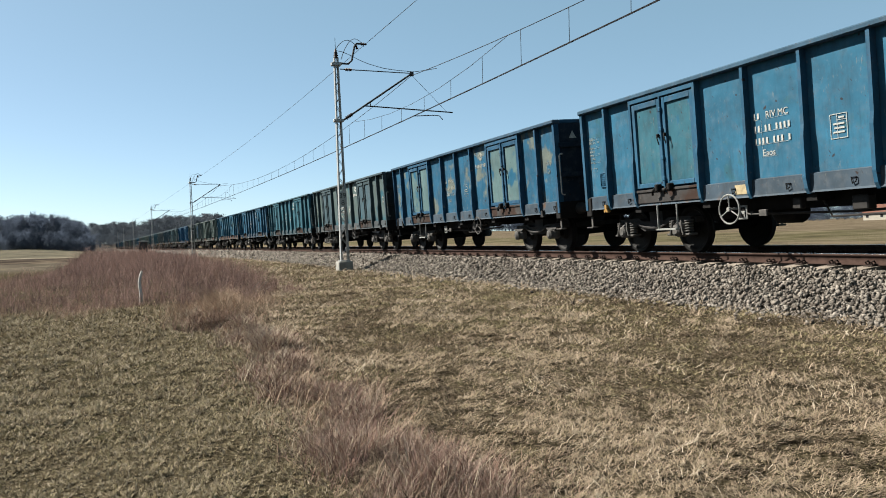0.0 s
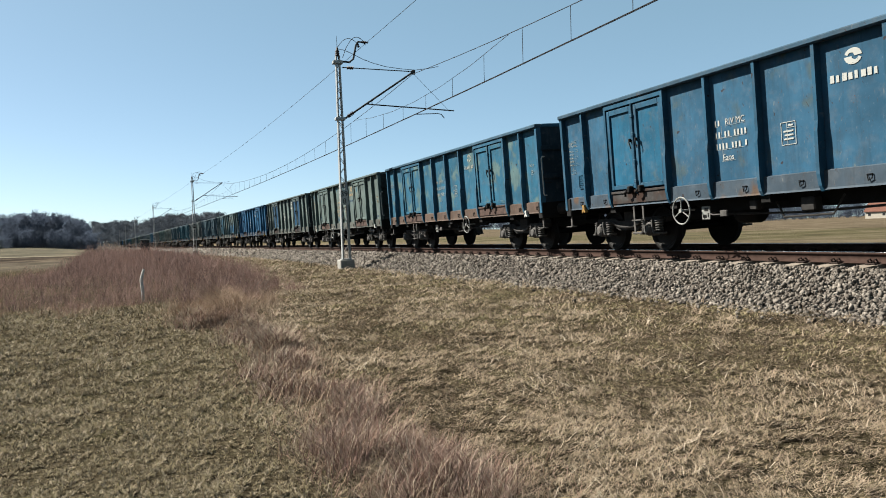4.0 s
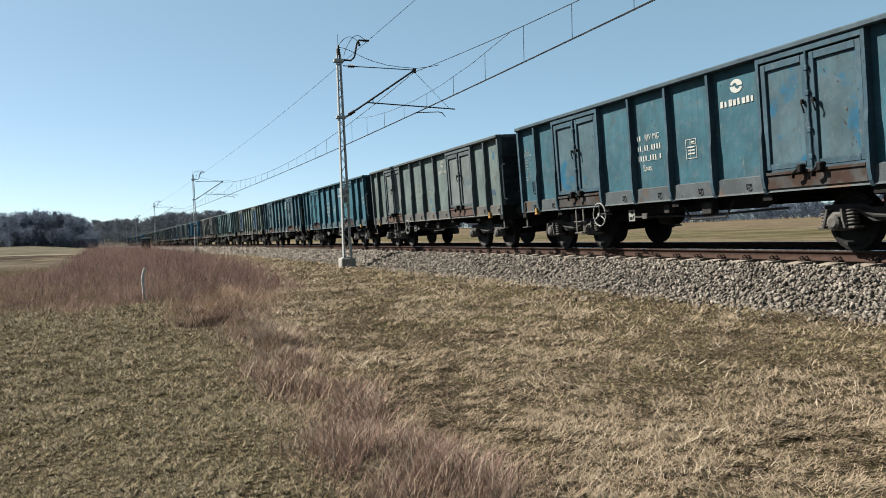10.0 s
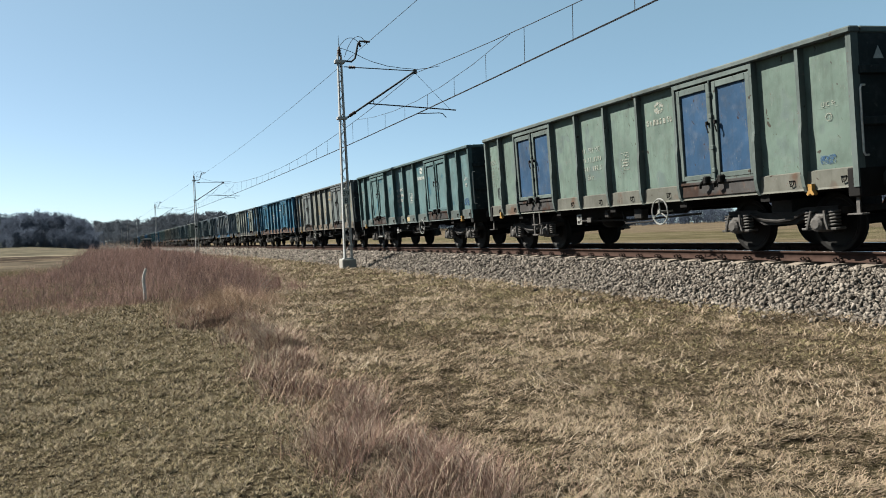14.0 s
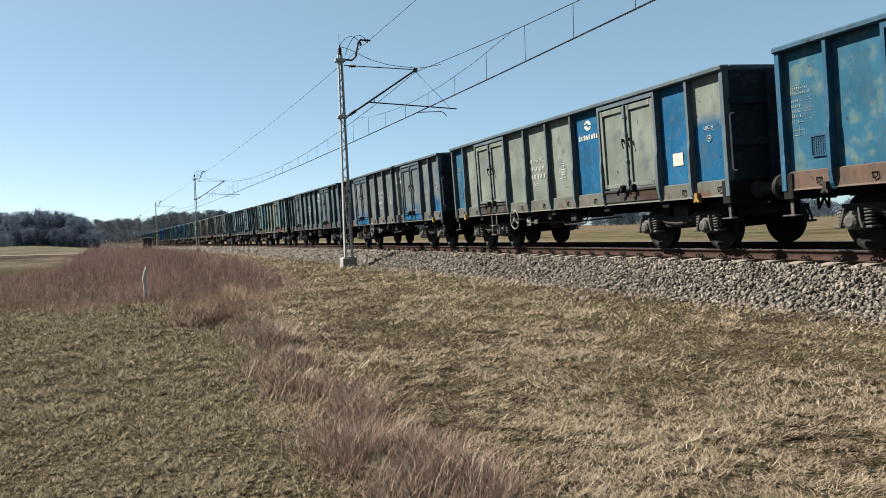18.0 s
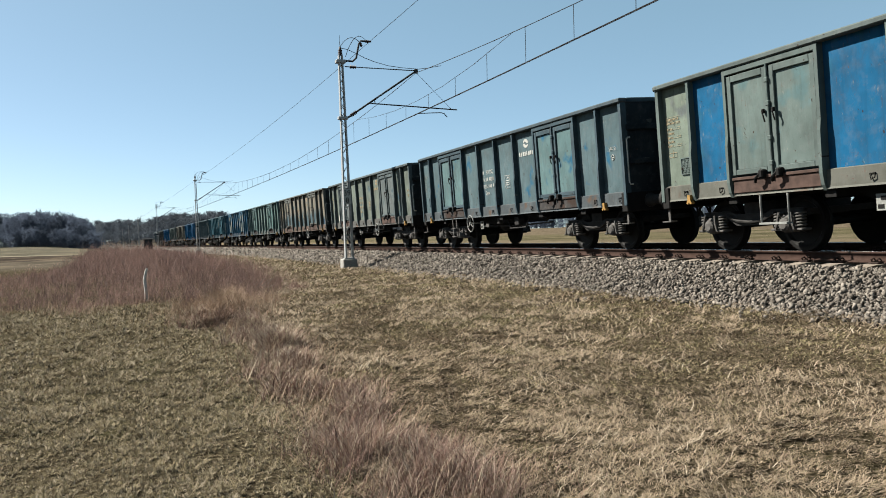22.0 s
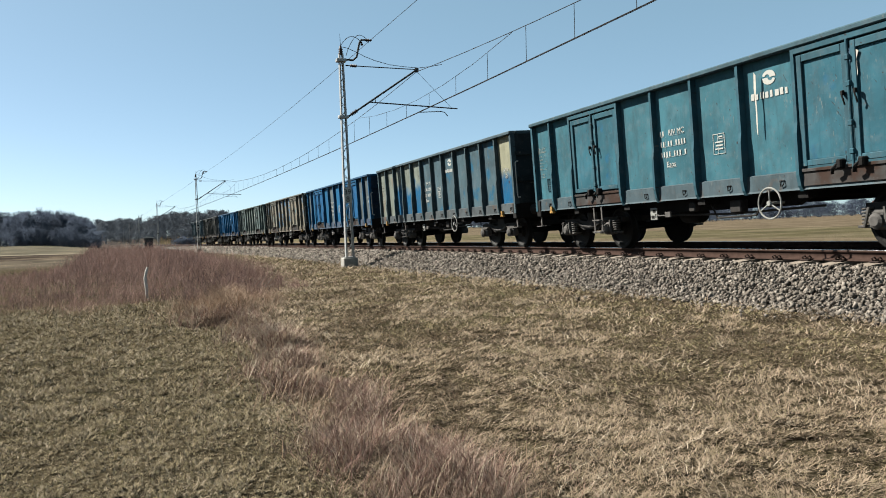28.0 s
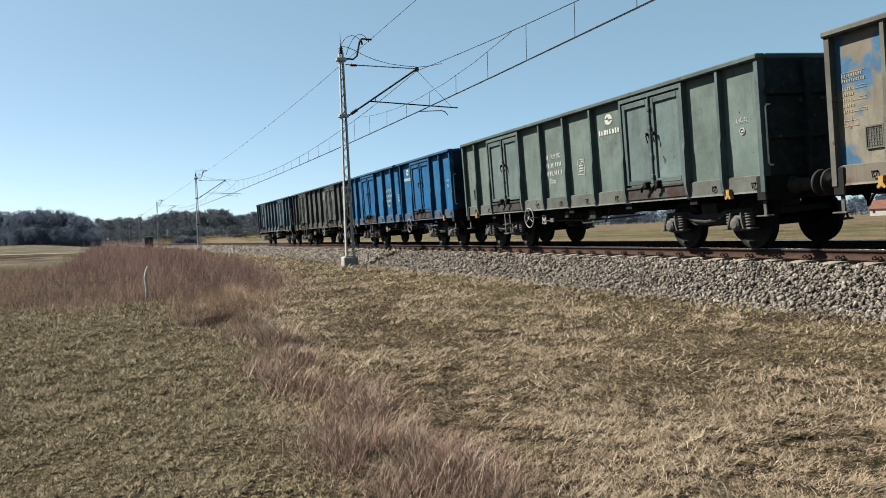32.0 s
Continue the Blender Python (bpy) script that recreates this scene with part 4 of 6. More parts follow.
def build_wagon(label, base, panels, leaves, trim, mark, doors=True, plain_bogie=False, step="ladder", wheel_y=-1.5, hook="yellow_paint", sill_rust=0.12, threshold=None, extra=()):
    """panels: eight paints from the far end; leaves: two paints, one for each door pair."""
    w = tagged(new("freight_wagon"), label, "freight wagon", group="wagons of the coal train")
    trim_m, black = paint(tuple(0.75 * a + 0.4 * b for a, b in zip(trim, base)), None, 0, None, 0.1), MAT["black_steel"]
    # end walls: trim colour darkened, the shade on these faces put into the paint
    end_shade_m = paint(tuple(0.3 * a + 0.01 for a in trim), None, 0, None, 0.1)
    rim_m = paint(tuple(0.5 * a + 0.3 * b + 0.03 for a, b in zip(trim, base)), None, 0, None, 0.16)
    edges = EDGES if doors else [6.4 - 12.8 / 12 * k for k in range(13)]
    spans = list(zip(PANELS, panels, range(8)))
    if not doors:
        coats = [panels[0]] * 2 + [panels[1], leaves[0], panels[2]] + [panels[4]] * 6 + [panels[7]]
        spans = [((k, k + 1), coat, {0: 0, 5: 3, 6: 4, 7: 5, 11: 7}.get(k, -1)) for k, coat in enumerate(coats)]
    for (a, b), coat, k in spans:
        p = wpart("side_panel", "end_panel" if not doors or k in (0, 1, 6, 7) else "panel", coat, w, SHEET_X, (edges[a] + edges[b]) / 2, ZC)
        if not doors:
            p.scale = (1, (12.8 / 12 - 0.02) / (END_W - 0.02), 1)
        if k == 0:
            wpart("data_stencil", "data", DIM if mark is WHITE else mark, p, -0.005, 0.08, 0.0).scale = (1, 0.85, 0.8)
            wpart("label_holder", "pocket", trim_m, p, -0.004, -0.2, -0.58)
        elif k == 3:
            wpart("number_stencil", "number", mark, p, -0.005, 0.04, -0.28).scale = (1, 1.5, 1.5)
            wpart("exchange_text", "riv", mark, p, -0.005, 0.0, 0.077)
            wpart("class_text", "class", mark, p, -0.005, 0.21, -0.53)
        elif k == 4:
            wpart("load_table_stencil", "table", mark, p, -0.005, 0.05, -0.3)
        elif k == 5:
            wpart("company_mark", "mark", mark, p, -0.005, 0.0, 0.47).scale = (1, 1.15, 1.05)
            wpart("lettering_bar", "mark_bar", mark, p, -0.005, 0.0, 0.5).scale = (1, 1.15, 1.0)
        elif k == 7:
            wpart("uic_text", "uic", mark, p, -0.005, 0.05, 0.02).scale = (1, 0.8, 0.8)
            wpart("stencil_ring", "uic_ring", mark, p, -0.005, 0.05, -0.17)
    for e in edges[1:-1]:
        wpart("side_post", "post", trim_m, w, PANEL_X, e)
    for e in (6.36, -6.36):
        wpart("corner_post", "corner", trim_m, w, PANEL_X, e)
    for k, (a, b) in enumerate(DOORS if doors else []):
        y = (EDGES[a] + EDGES[b]) / 2
        wpart("door_threshold", "threshold", threshold or (MAT["rust"] if sill_rust > 0.2 else SILLS), w, PANEL_X, y, label="blue door threshold" if threshold else "rusty door threshold")
        wpart("door_lintel", "lintel", trim_m, w, PANEL_X, y)
        for q in (1, -1):
            d = wpart("side_door", "leaf_frame", trim_m if leaves[k] is not panels[1] else panels[1], w, PANEL_X - 0.02, y + q * (DOOR_W / 4 - 0.012), ZC - 0.035)
            wpart("door_sheet", "leaf", leaves[k], d, -0.008)
            wpart("door_handle", "handle", black, d, -0.035, -q * (DOOR_W / 4 - 0.12), 0.05)
            wpart("door_latch", "latch", black, d, -0.03, -q * (DOOR_W / 4 - 0.2), -0.86)
        wpart("door_bolt", "bolt", trim_m, w, PANEL_X - 0.02, y, ZC - 0.035)
    wpart("side_sill", "sill", paint(tuple(0.42 * a + 0.5 * b for a, b in zip(base, (0.12, 0.09, 0.072))) if sill_rust < 0.25 else (0.13, 0.085, 0.064), (0.13, 0.08, 0.055), 0.12, None, sill_rust), w, SILL_X + 0.04)
    wpart("top_rim", "rim", rim_m, w)
    for (a, b), coat, k in spans:
        wpart("lashing_ring", "ring", black, w, SILL_X - 0.005, (edges[a] + edges[b]) / 2 - 0.22, 1.12)
    o = wpart("far_side_wall", "far_wall", trim_m, w)
    wpart("top_rim", "rim", trim_m, w, rz=180)
    wpart("floor", "floor", MAT["rust"], w)
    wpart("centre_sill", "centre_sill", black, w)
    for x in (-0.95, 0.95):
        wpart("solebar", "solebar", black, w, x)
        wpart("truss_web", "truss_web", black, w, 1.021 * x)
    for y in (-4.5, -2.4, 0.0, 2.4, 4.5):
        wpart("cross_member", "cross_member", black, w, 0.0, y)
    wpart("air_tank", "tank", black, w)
    wpart("brake_rigging", "brake", MAT["bogie_steel"], w)
    for q in (-1, 1):
        rz = 0 if q < 0 else 180
        e = wpart("end_wall", "end", end_shade_m, w, 0, q * 6.37, 0, rz)
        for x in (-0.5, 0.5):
            wpart("end_post", "end_post", end_shade_m, e, x, -0.03)
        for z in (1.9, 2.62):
            wpart("end_beam", "end_beam", end_shade_m, e, 0, -0.03, z)
        wpart("end_rim", "end_rim", trim_m, w, 0, q * 6.37)
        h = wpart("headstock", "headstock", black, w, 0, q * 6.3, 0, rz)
        for x in (-0.875, 0.875):
            wpart("buffer", "buffer", MAT["bogie_steel"], h, x, -0.11, 1.06)
        wpart("screw_coupling", "coupling", MAT["bogie_steel"], h, 0, -0.1, 1.04)
        wpart("brake_hose", "hose", black, h, 0.1, -0.1, 0.95)
        wpart("grab_rail", "grab", MAT["white_paint"] if q < 0 else trim_m, w, -1.36, q * 6.45, 1.42, 0 if q < 0 else 0)
        wpart("tow_hook", "hook", MAT[hook], w, SILL_X - 0.02, q * 5.55, 1.08, label="ochre tow hook" if hook == "yellow_paint" else "")
        b = wpart("bogie", "bogie", MAT["bogie_steel"], w, 0, q * 4.45, 0)
        for yy in (-0.92, 0.92):
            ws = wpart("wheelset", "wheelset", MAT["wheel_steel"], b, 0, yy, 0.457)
            WHEELSETS.append((w, ws, yy))
            for x, r in ((-1.06, 0), (1.06, 180)):
                if plain_bogie:
                    wpart("axle_box", "plain_box", MAT["dusty_steel"], b, x, yy, 0, r)
                else:
                    wpart("axle_box", "axle_box", MAT["dusty_steel"], b, x, yy, 0, r)
                    if x < 0:
                        for d in (-0.23, 0.23):
                            wpart("coil_spring", "spring", MAT["dusty_steel"], b, x - 0.03, yy + d)
    wpart("hand_wheel", "hand_wheel", HANDW if hook != "bogie_steel" else MAT["dusty_steel"], w, -1.48, wheel_y, 0.81, label="spoked hand-brake wheel")
    wpart("step", step, HANDW if step == "loop" else MAT["dusty_steel"], w, -1.42, 3.5)
    for q in (-1, 1):
        wpart("corner_step", "corner_step", MAT["dusty_steel"], w, -1.38, q * 6.3)
    p = wpart("brake_plate", "plate", HANDW, w, -1.28, 1.6, 0.74, label="worn white brake changeover plate")
    wpart("plate_bar", "plate_bar", black, p)
    wpart("brake_lever", "brake_lever", MAT["dusty_steel"], p, 0.0, -0.12, -0.02)
    for name, key, mat, x, y, z in extra:
        wpart(name, key, mat, w, x, y, z)
    return w


def warn(w):
    """A small warning triangle on the near end wall."""
    s = Shape().extrude([(-0.1, 0.0), (0.1, 0.0), (0.0, 0.18)], "y", -0.004, 0.0)
    e = [o for o in w.children if o.name.startswith("end_wall")][0]
    part("warning_triangle", s, MAT["white_paint"], e, "white warning triangle", pose(-0.95, -0.032, 2.78))


def same(p):
    return [p] * 8




def stencil(name, colour, cover):
    """Sprayed marks worn through to the coat beneath; cover: share of it that is left."""
    n = Nodes(name)
    v = n.coords()
    n.done(n.mix(n.noise(v, 9.0, 3.0), shade(colour, 0.8), colour), 0.75, 0.0, 0.1)
    left = n.math("MULTIPLY", n.step(n.noise(v, 16.0, 5.0, 0.65), 0.62 - 0.5 * cover, 0.78 - 0.5 * cover), 0.3 + 0.6 * cover)
    mix = n.add("MixShader")
    n.put(mix.inputs[0], left)
    n.put(mix.inputs[1], n.add("BsdfTransparent").outputs[0])
    n.put(mix.inputs[2], n.b.outputs[0])
    n.put([o for o in n.t.nodes if o.type == "OUTPUT_MATERIAL"][0].inputs["Surface"], mix.outputs[0])
    return n.m


WHITE, GOLD, DIM = stencil("white_stencil", (0.32, 0.32, 0.3), 0.75), stencil("ochre_stencil", (0.26, 0.2, 0.125), 0.6), stencil("faded_stencil", (0.23, 0.23, 0.2), 0.45)


def mixed(a, b, blue):
    """Panels of paint a, with those numbered in blue in paint b."""
    return [b if k in blue else a for k in range(8)]


P = paint
b_blue, b_bright, b_teal = P(BLUE, SLATE, 0.12), P(BRIGHT, BLUE, 0.1), P(TEAL, BLUE, 0.1)
g_slate, g_grey, g_green = P(SLATE, TEAL, 0.1), P(GREY, SLATE, 0.1), P(GREEN, BLUE, 0.03)
g_cream, g_tan, g_pale, g_dark = P(CREAM, GREY, 0.12), P(TAN, BLUE, 0.2, None, 0.2), P(PALE, TEAL, 0.12), P(DARK, TAN, 0.15)
half = P(GREEN, BRIGHT, 0.05, -0.05)
tan_low = P(TAN, SLATE, 0.1, -0.1, 0.2)
dent = P((0.026, 0.115, 0.2), (0.17, 0.18, 0.15), 0.3)
chip = P((0.035, 0.135, 0.215), PALE, 0.3, None, 0.14)
mott = P((0.03, 0.135, 0.24), CREAM, 0.42)
creamhalf = P(CREAM, BRIGHT, 0.0, 0.15)
tanblue = P(TAN, (0.06, 0.15, 0.26), 0.45)
slateblue = P(SLATE, BLUE, 0.2)

ROWS = {  # wagon: label, base, panels, door paints, trim, stencil, options
    -1: ("blue open freight wagon with white stencils and two door pairs", BLUE, same(P((0.04, 0.15, 0.24), TEAL, 0.1)), [b_teal] * 2, (0.035, 0.09, 0.15), WHITE, dict(wheel_y=1.7, step="loop")),
    0: ("dented blue open wagon, mottled with grey primer patches", BLUE, same(dent), [P(PALE, BLUE, 0.2)] * 2, (0.03, 0.075, 0.14), DIM, dict(plain_bogie=True, step="loop", hook="bogie_steel")),
    1: ("grey-green open freight wagon with worn dark paint", SLATE, same(P((0.11, 0.14, 0.13), TEAL, 0.12, -0.75)), [g_slate] * 2, (0.05, 0.07, 0.075), WHITE, dict(wheel_y=-1.4, hook="bogie_steel")),
    2: ("teal blue open freight wagon with scribbles on its side", TEAL, same(b_teal), [b_teal] * 2, (0.04, 0.105, 0.14), WHITE, dict(wheel_y=2.05, hook="bogie_steel")),
    3: ("dark blue open freight wagon with white stencils", BLUE, same(P((0.04, 0.12, 0.2), SLATE, 0.1)), [b_blue] * 2, (0.03, 0.075, 0.12), WHITE, dict(wheel_y=2.05)),
    4: ("blue open wagon with chipped paint and a rusty sill", BLUE, same(chip), [chip] * 2, (0.045, 0.11, 0.17), DIM, dict(sill_rust=0.28, hook="white_paint")),
    5: ("pale grey-green open wagon with an orange faded mark", GREEN, same(g_green), [g_green] * 2, (0.06, 0.085, 0.08), GOLD, dict(wheel_y=2.05, sill_rust=0.22, hook="white_paint")),
    6: ("grey-green open wagon with dark blue doors", GREEN, same(P(GREEN, SLATE, 0.06)), [P((0.02, 0.075, 0.15))] * 2, (0.055, 0.07, 0.075), WHITE, dict(wheel_y=-1.8, hook="bogie_steel", step="loop")),
    7: ("deep blue open freight wagon with white stencils", BLUE, same(P((0.02, 0.115, 0.235), BLUE, 0.1)), [P((0.02, 0.115, 0.235))] * 2, (0.03, 0.08, 0.17), WHITE, dict(wheel_y=-1.8)),
    8: ("grey-green open wagon repainted blue on its lower half", GREEN, [g_green, g_green, P(PALE, BLUE, 0.2), g_green, P(PALE, BLUE, 0.2), half, half, P(PALE, BRIGHT, 0.1, -0.3)], [P(BLUE, PALE, 0.2), half], (0.05, 0.1, 0.13), GOLD, dict(wheel_y=-1.8, step="loop")),
    9: ("slate blue open freight wagon with white stencils", SLATE, same(P((0.05, 0.125, 0.16), SLATE, 0.1)), [slateblue] * 2, (0.04, 0.075, 0.105), WHITE, dict(wheel_y=2.55)),
    10: ("grey open wagon with faded paint and rusty thresholds", GREY, same(P((0.14, 0.165, 0.15), BLUE, 0.03)), [P(GREY, SLATE, 0.12)] * 2, (0.06, 0.075, 0.08), DIM, dict(plain_bogie=True, sill_rust=0.22, wheel_y=1.95)),
    11: ("teal-blue open freight wagon with white stencils", TEAL, same(P((0.055, 0.15, 0.2), TEAL, 0.1)), [b_teal] * 2, (0.04, 0.085, 0.115), WHITE, dict(wheel_y=-1.9)),
    12: ("slate blue open freight wagon with a yellow mark", SLATE, same(P((0.055, 0.13, 0.17), BLUE, 0.12)), [P(SLATE, BLUE, 0.1)] * 2, (0.04, 0.08, 0.105), WHITE, dict(wheel_y=-1.8, sill_rust=0.22)),
    13: ("cream-green open wagon with dark blue doors", CREAM, same(P((0.165, 0.205, 0.165), GREEN, 0.2)), [P((0.04, 0.09, 0.17))] * 2, (0.065, 0.085, 0.085), DIM, dict(wheel_y=-1.8, hook="yellow_paint")),
    14: ("pale teal-grey open wagon with worn paint", PALE, same(g_pale), [g_pale] * 2, (0.055, 0.09, 0.095), WHITE, dict(wheel_y=-1.8, step="loop")),
    15: ("grey-tan open wagon with blue patches by its label", TAN, [P(GREY, BRIGHT, 0.1, -0.3)] + [P((0.2, 0.19, 0.155), BLUE, 0.06)] * 7, [P(GREY, TAN, 0.2)] * 2, (0.06, 0.085, 0.105), GOLD, dict(wheel_y=1.95)),
    16: ("blue open wagon with peeling paint and rust along its sill", BLUE, same(chip), [chip] * 2, (0.04, 0.1, 0.16), WHITE, dict(sill_rust=0.33, wheel_y=-2.0, hook="bogie_steel")),
    17: ("cream open wagon with some blue repainted panels", CREAM, [b_blue, g_cream, g_cream, g_cream, g_cream, b_bright, b_bright, creamhalf], [g_cream, g_cream], (0.05, 0.1, 0.16), WHITE, dict(wheel_y=2.05)),
    18: ("grey open wagon with blue door sills", GREY, [P(GREY, BRIGHT, 0.0, -0.8)] * 2 + same(P(GREY, SLATE, 0.1))[:5] + [P(GREY, BRIGHT, 0.05, -0.4)], [P(GREY, BRIGHT, 0.0, -0.68)] * 2, (0.05, 0.08, 0.115), WHITE, dict(wheel_y=2.05, threshold=b_bright)),
    19: ("slate grey open freight wagon with worn paint", SLATE, same(P((0.11, 0.135, 0.14), SLATE, 0.15)), [P((0.11, 0.13, 0.13))] * 2, (0.05, 0.065, 0.075), WHITE, dict(wheel_y=-1.8, hook="bogie_steel")),
    20: ("cream-grey open wagon with three bright blue panels", CREAM, mixed(P((0.2, 0.22, 0.17), GREY, 0.2), b_bright, (1, 2, 6)), [P(GREEN, PALE, 0.2)] * 2, (0.06, 0.085, 0.085), GOLD, dict(wheel_y=-1.8, step="loop", sill_rust=0.22)),
    21: ("grey-blue open freight wagon with a dull finish", SLATE, same(P((0.105, 0.145, 0.15), BLUE, 0.06)), [P(PALE, BLUE, 0.12)] * 2, (0.05, 0.07, 0.085), WHITE, dict(wheel_y=2.05)),
    22: ("grey-beige open wagon with a faint orange mark", GREY, same(P((0.17, 0.18, 0.145), SLATE, 0.06)), [g_grey] * 2, (0.06, 0.075, 0.078), GOLD, dict(wheel_y=-1.8, sill_rust=0.22)),
    23: ("tan open wagon stained with blue-grey low on its sides", TAN, [P(TAN, SLATE, 0.12, -0.35, 0.2)] * 2 + [tan_low] * 5 + [P(TAN, SLATE, 0.1, -0.5)], [P(TAN, SLATE, 0.2, -0.1)] * 2, (0.07, 0.08, 0.08), GOLD, dict(wheel_y=-1.8, step="loop", sill_rust=0.28)),
    24: ("dented pale green open wagon with rusty thresholds", PALE, same(P((0.13, 0.18, 0.155), GREEN, 0.2)), [P((0.1, 0.18, 0.17), GREEN, 0.2)] * 2, (0.055, 0.08, 0.08), DIM, dict(wheel_y=-1.8)),
    25: ("blue open wagon mottled with cream patches", BLUE, same(mott), [P(CREAM, BLUE, 0.25)] * 2, (0.04, 0.09, 0.14), GOLD, dict(step="loop")),
    26: ("teal open freight wagon with a white paint run on its door", TEAL, same(P((0.055, 0.16, 0.2), TEAL, 0.1)), [b_teal] * 2, (0.04, 0.09, 0.115), WHITE, dict(wheel_y=-1.8, hook="yellow_paint")),
    27: ("slate open wagon with plain sides and cream and blue end panels", SLATE, [P(CREAM, TAN, 0.3), creamhalf, P(CREAM, BRIGHT, 0.05, 0.1)] + [slateblue] * 4 + [P((0.3, 0.27, 0.18), BRIGHT, 0.0, -0.1)], [P(CREAM, BRIGHT, 0.0, -0.05), slateblue], (0.06, 0.085, 0.095), WHITE, dict(doors=False, plain_bogie=True, wheel_y=-1.9)),
    28: ("bright blue open wagon with grey unpainted panels", BRIGHT, mixed(P((0.012, 0.125, 0.27), BRIGHT, 0.1), P((0.115, 0.135, 0.14)), (0, 3, 6, 7)), [P((0.012, 0.105, 0.25))] * 2, (0.012, 0.075, 0.17), WHITE, dict(wheel_y=-1.9)),
    29: ("tan open wagon blotched with pale blue patches", TAN, same(tanblue), [P(TAN, PALE, 0.25)] * 2, (0.06, 0.065, 0.06), GOLD, dict(wheel_y=-1.9, step="loop")),
    30: ("grey-green open freight wagon with faded mark", GREEN, same(P((0.14, 0.165, 0.14), GREY, 0.12)), [P((0.135, 0.165, 0.15))] * 2, (0.055, 0.07, 0.07), WHITE, dict(wheel_y=2.05)),
    31: ("bright blue open freight wagon", BRIGHT, same(P((0.016, 0.13, 0.29), BLUE, 0.12)), [P((0.014, 0.115, 0.27))] * 2, (0.012, 0.065, 0.15), WHITE, dict(wheel_y=-1.9)),
    32: ("dark grey-brown open wagon with grimy paint", DARK, same(g_dark), [g_dark] * 2, (0.04, 0.042, 0.042), DIM, dict(step="loop")),
    33: ("slate blue open wagon at the end of the train", SLATE, same(P((0.06, 0.09, 0.12), SLATE, 0.2)), [slateblue] * 2, (0.035, 0.05, 0.065), DIM, dict()),
}
WAGONS = {}
for n_wagon, (lab, base, panels, leaves, trim, mark, opts) in ROWS.items():
    WAGONS[n_wagon] = build_wagon(lab, base, panels, leaves, trim, mark, **opts)
for n_wagon in (0, 7, 13, 16, 22, 24, 28):
    warn(WAGONS[n_wagon])


def on_side(n, name, mat, y, z, w, h, x=SHEET_X - 0.006, label=""):
    """A thin coat of paint or a paper on the side of wagon n."""
    part(name, Shape().box(-0.003, 0.0, -w / 2, w / 2, -h / 2, h / 2), mat, WAGONS[n], label, pose(x, y, z))


def blot(n, y, z, w, h):
    """A ragged coat of touch-up paint."""
    r = random.Random(n * 7 + int(y * 10))
    pts = []
    for k in range(14):
        a = 2 * math.pi * k / 14
        c, s = math.cos(a), math.sin(a)
        f = 1 / max(abs(c), abs(s)) * r.uniform(0.78, 1.06)
        pts.append((w / 2 * c * f, h / 2 * s * f))
    part("blue_patch", Shape().extrude(pts, "x", -0.003, 0.0), B_PATCH, WAGONS[n], "", pose(SHEET_X - 0.006, y, z))


B_PATCH = stencil("blue_patch", (0.025, 0.06, 0.12), 0.4)
PAPER = plain("paper_sheet", (0.62, 0.58, 0.52), 0.8, 0.0, 0.15, 9.0)
for n_wagon, y_m in ((-1, 1.4), (9, -5.4), (14, -0.2)):
    on_side(n_wagon, "inspection_plate", MAT["orange_mark"], y_m, 1.13, 0.36, 0.16, SILL_X - 0.005, "orange inspection mark")
on_side(17, "paper_label", PAPER, -4.95, 1.75, 0.3, 0.24, label="pasted paper sheet")
on_side(22, "paper_label", PAPER, 5.05, 1.5, 0.2, 0.3, label="pasted paper sheet")
blot(5, 0.9, 1.45, 0.3, 0.16)
blot(5, -5.7, 1.42, 0.42, 0.08)
blot(5, -1.7, 2.28, 0.7, 0.1)
blot(18, -5.75, 1.55, 0.24, 0.28)
blot(13, -5.8, 1.42, 0.3, 0.14)
blot(14, -5.8, 1.5, 0.4, 0.26)
blot(10, -5.7, 1.65, 0.26, 0.18)
blot(23, -5.8, 1.45, 0.42, 0.28)
blot(29, 0.5, 1.45, 0.3, 0.2)


def paint_run(n, y, z0, z1, w):
    pts = [(-w, z1), (w * 0.4, z1 + 0.05), (w, z1 - 0.2), (w * 0.5, (z0 + z1) / 2), (w * 0.7, z0 + 0.1), (0.0, z0), (-w * 0.5, (z0 + z1) / 2 - 0.1), (-w * 0.3, (z0 + z1) / 2 + 0.1)]
    part("paint_run", Shape().extrude(pts, "x", -0.003, 0.0), PAPER, WAGONS[n], "run of spilt white paint", pose(PANEL_X - 0.05, y, 0))


def scribble(n, y, z, seed):
    """Loops of dark spray paint drawn on a side sheet."""
    r = random.Random(seed)
    pts = []
    for k in range(60):
        t = k / 59
        pts.append((0.0, 0.3 - 0.62 * t + 0.09 * math.sin(t * 38) + r.uniform(-0.01, 0.01), 0.16 * math.sin(t * 29 + 0.6) + 0.06 * math.sin(t * 61) - 0.12 * t))
    part("spray_scribble", Shape().tube(pts, 0.011, 4), plain("dark_spray", (0.03, 0.045, 0.05), 0.8, 0.0, 0.4, 12.0), WAGONS[n], "dark spray-paint scribble", pose(SHEET_X - 0.002, y, z))


scribble(2, (EDGES[3] + EDGES[4]) / 2, 1.75, 3)
paint_run(26, -3.55, 2.45, 2.85, 0.06)
paint_run(26, -3.5, 1.5, 2.3, 0.045)
paint_run(26, -1.6, 1.9, 2.9, 0.03)
# places of single wagons that ride a little off the even spacing
OFFSET = {6: 0.06, 23: 0.12, 24: -0.22, 25: -0.25, 26: -0.26, 27: -0.26, 30: 0.14}


def travelled(t):
    return 13.851 * t - 0.01493 * t * t


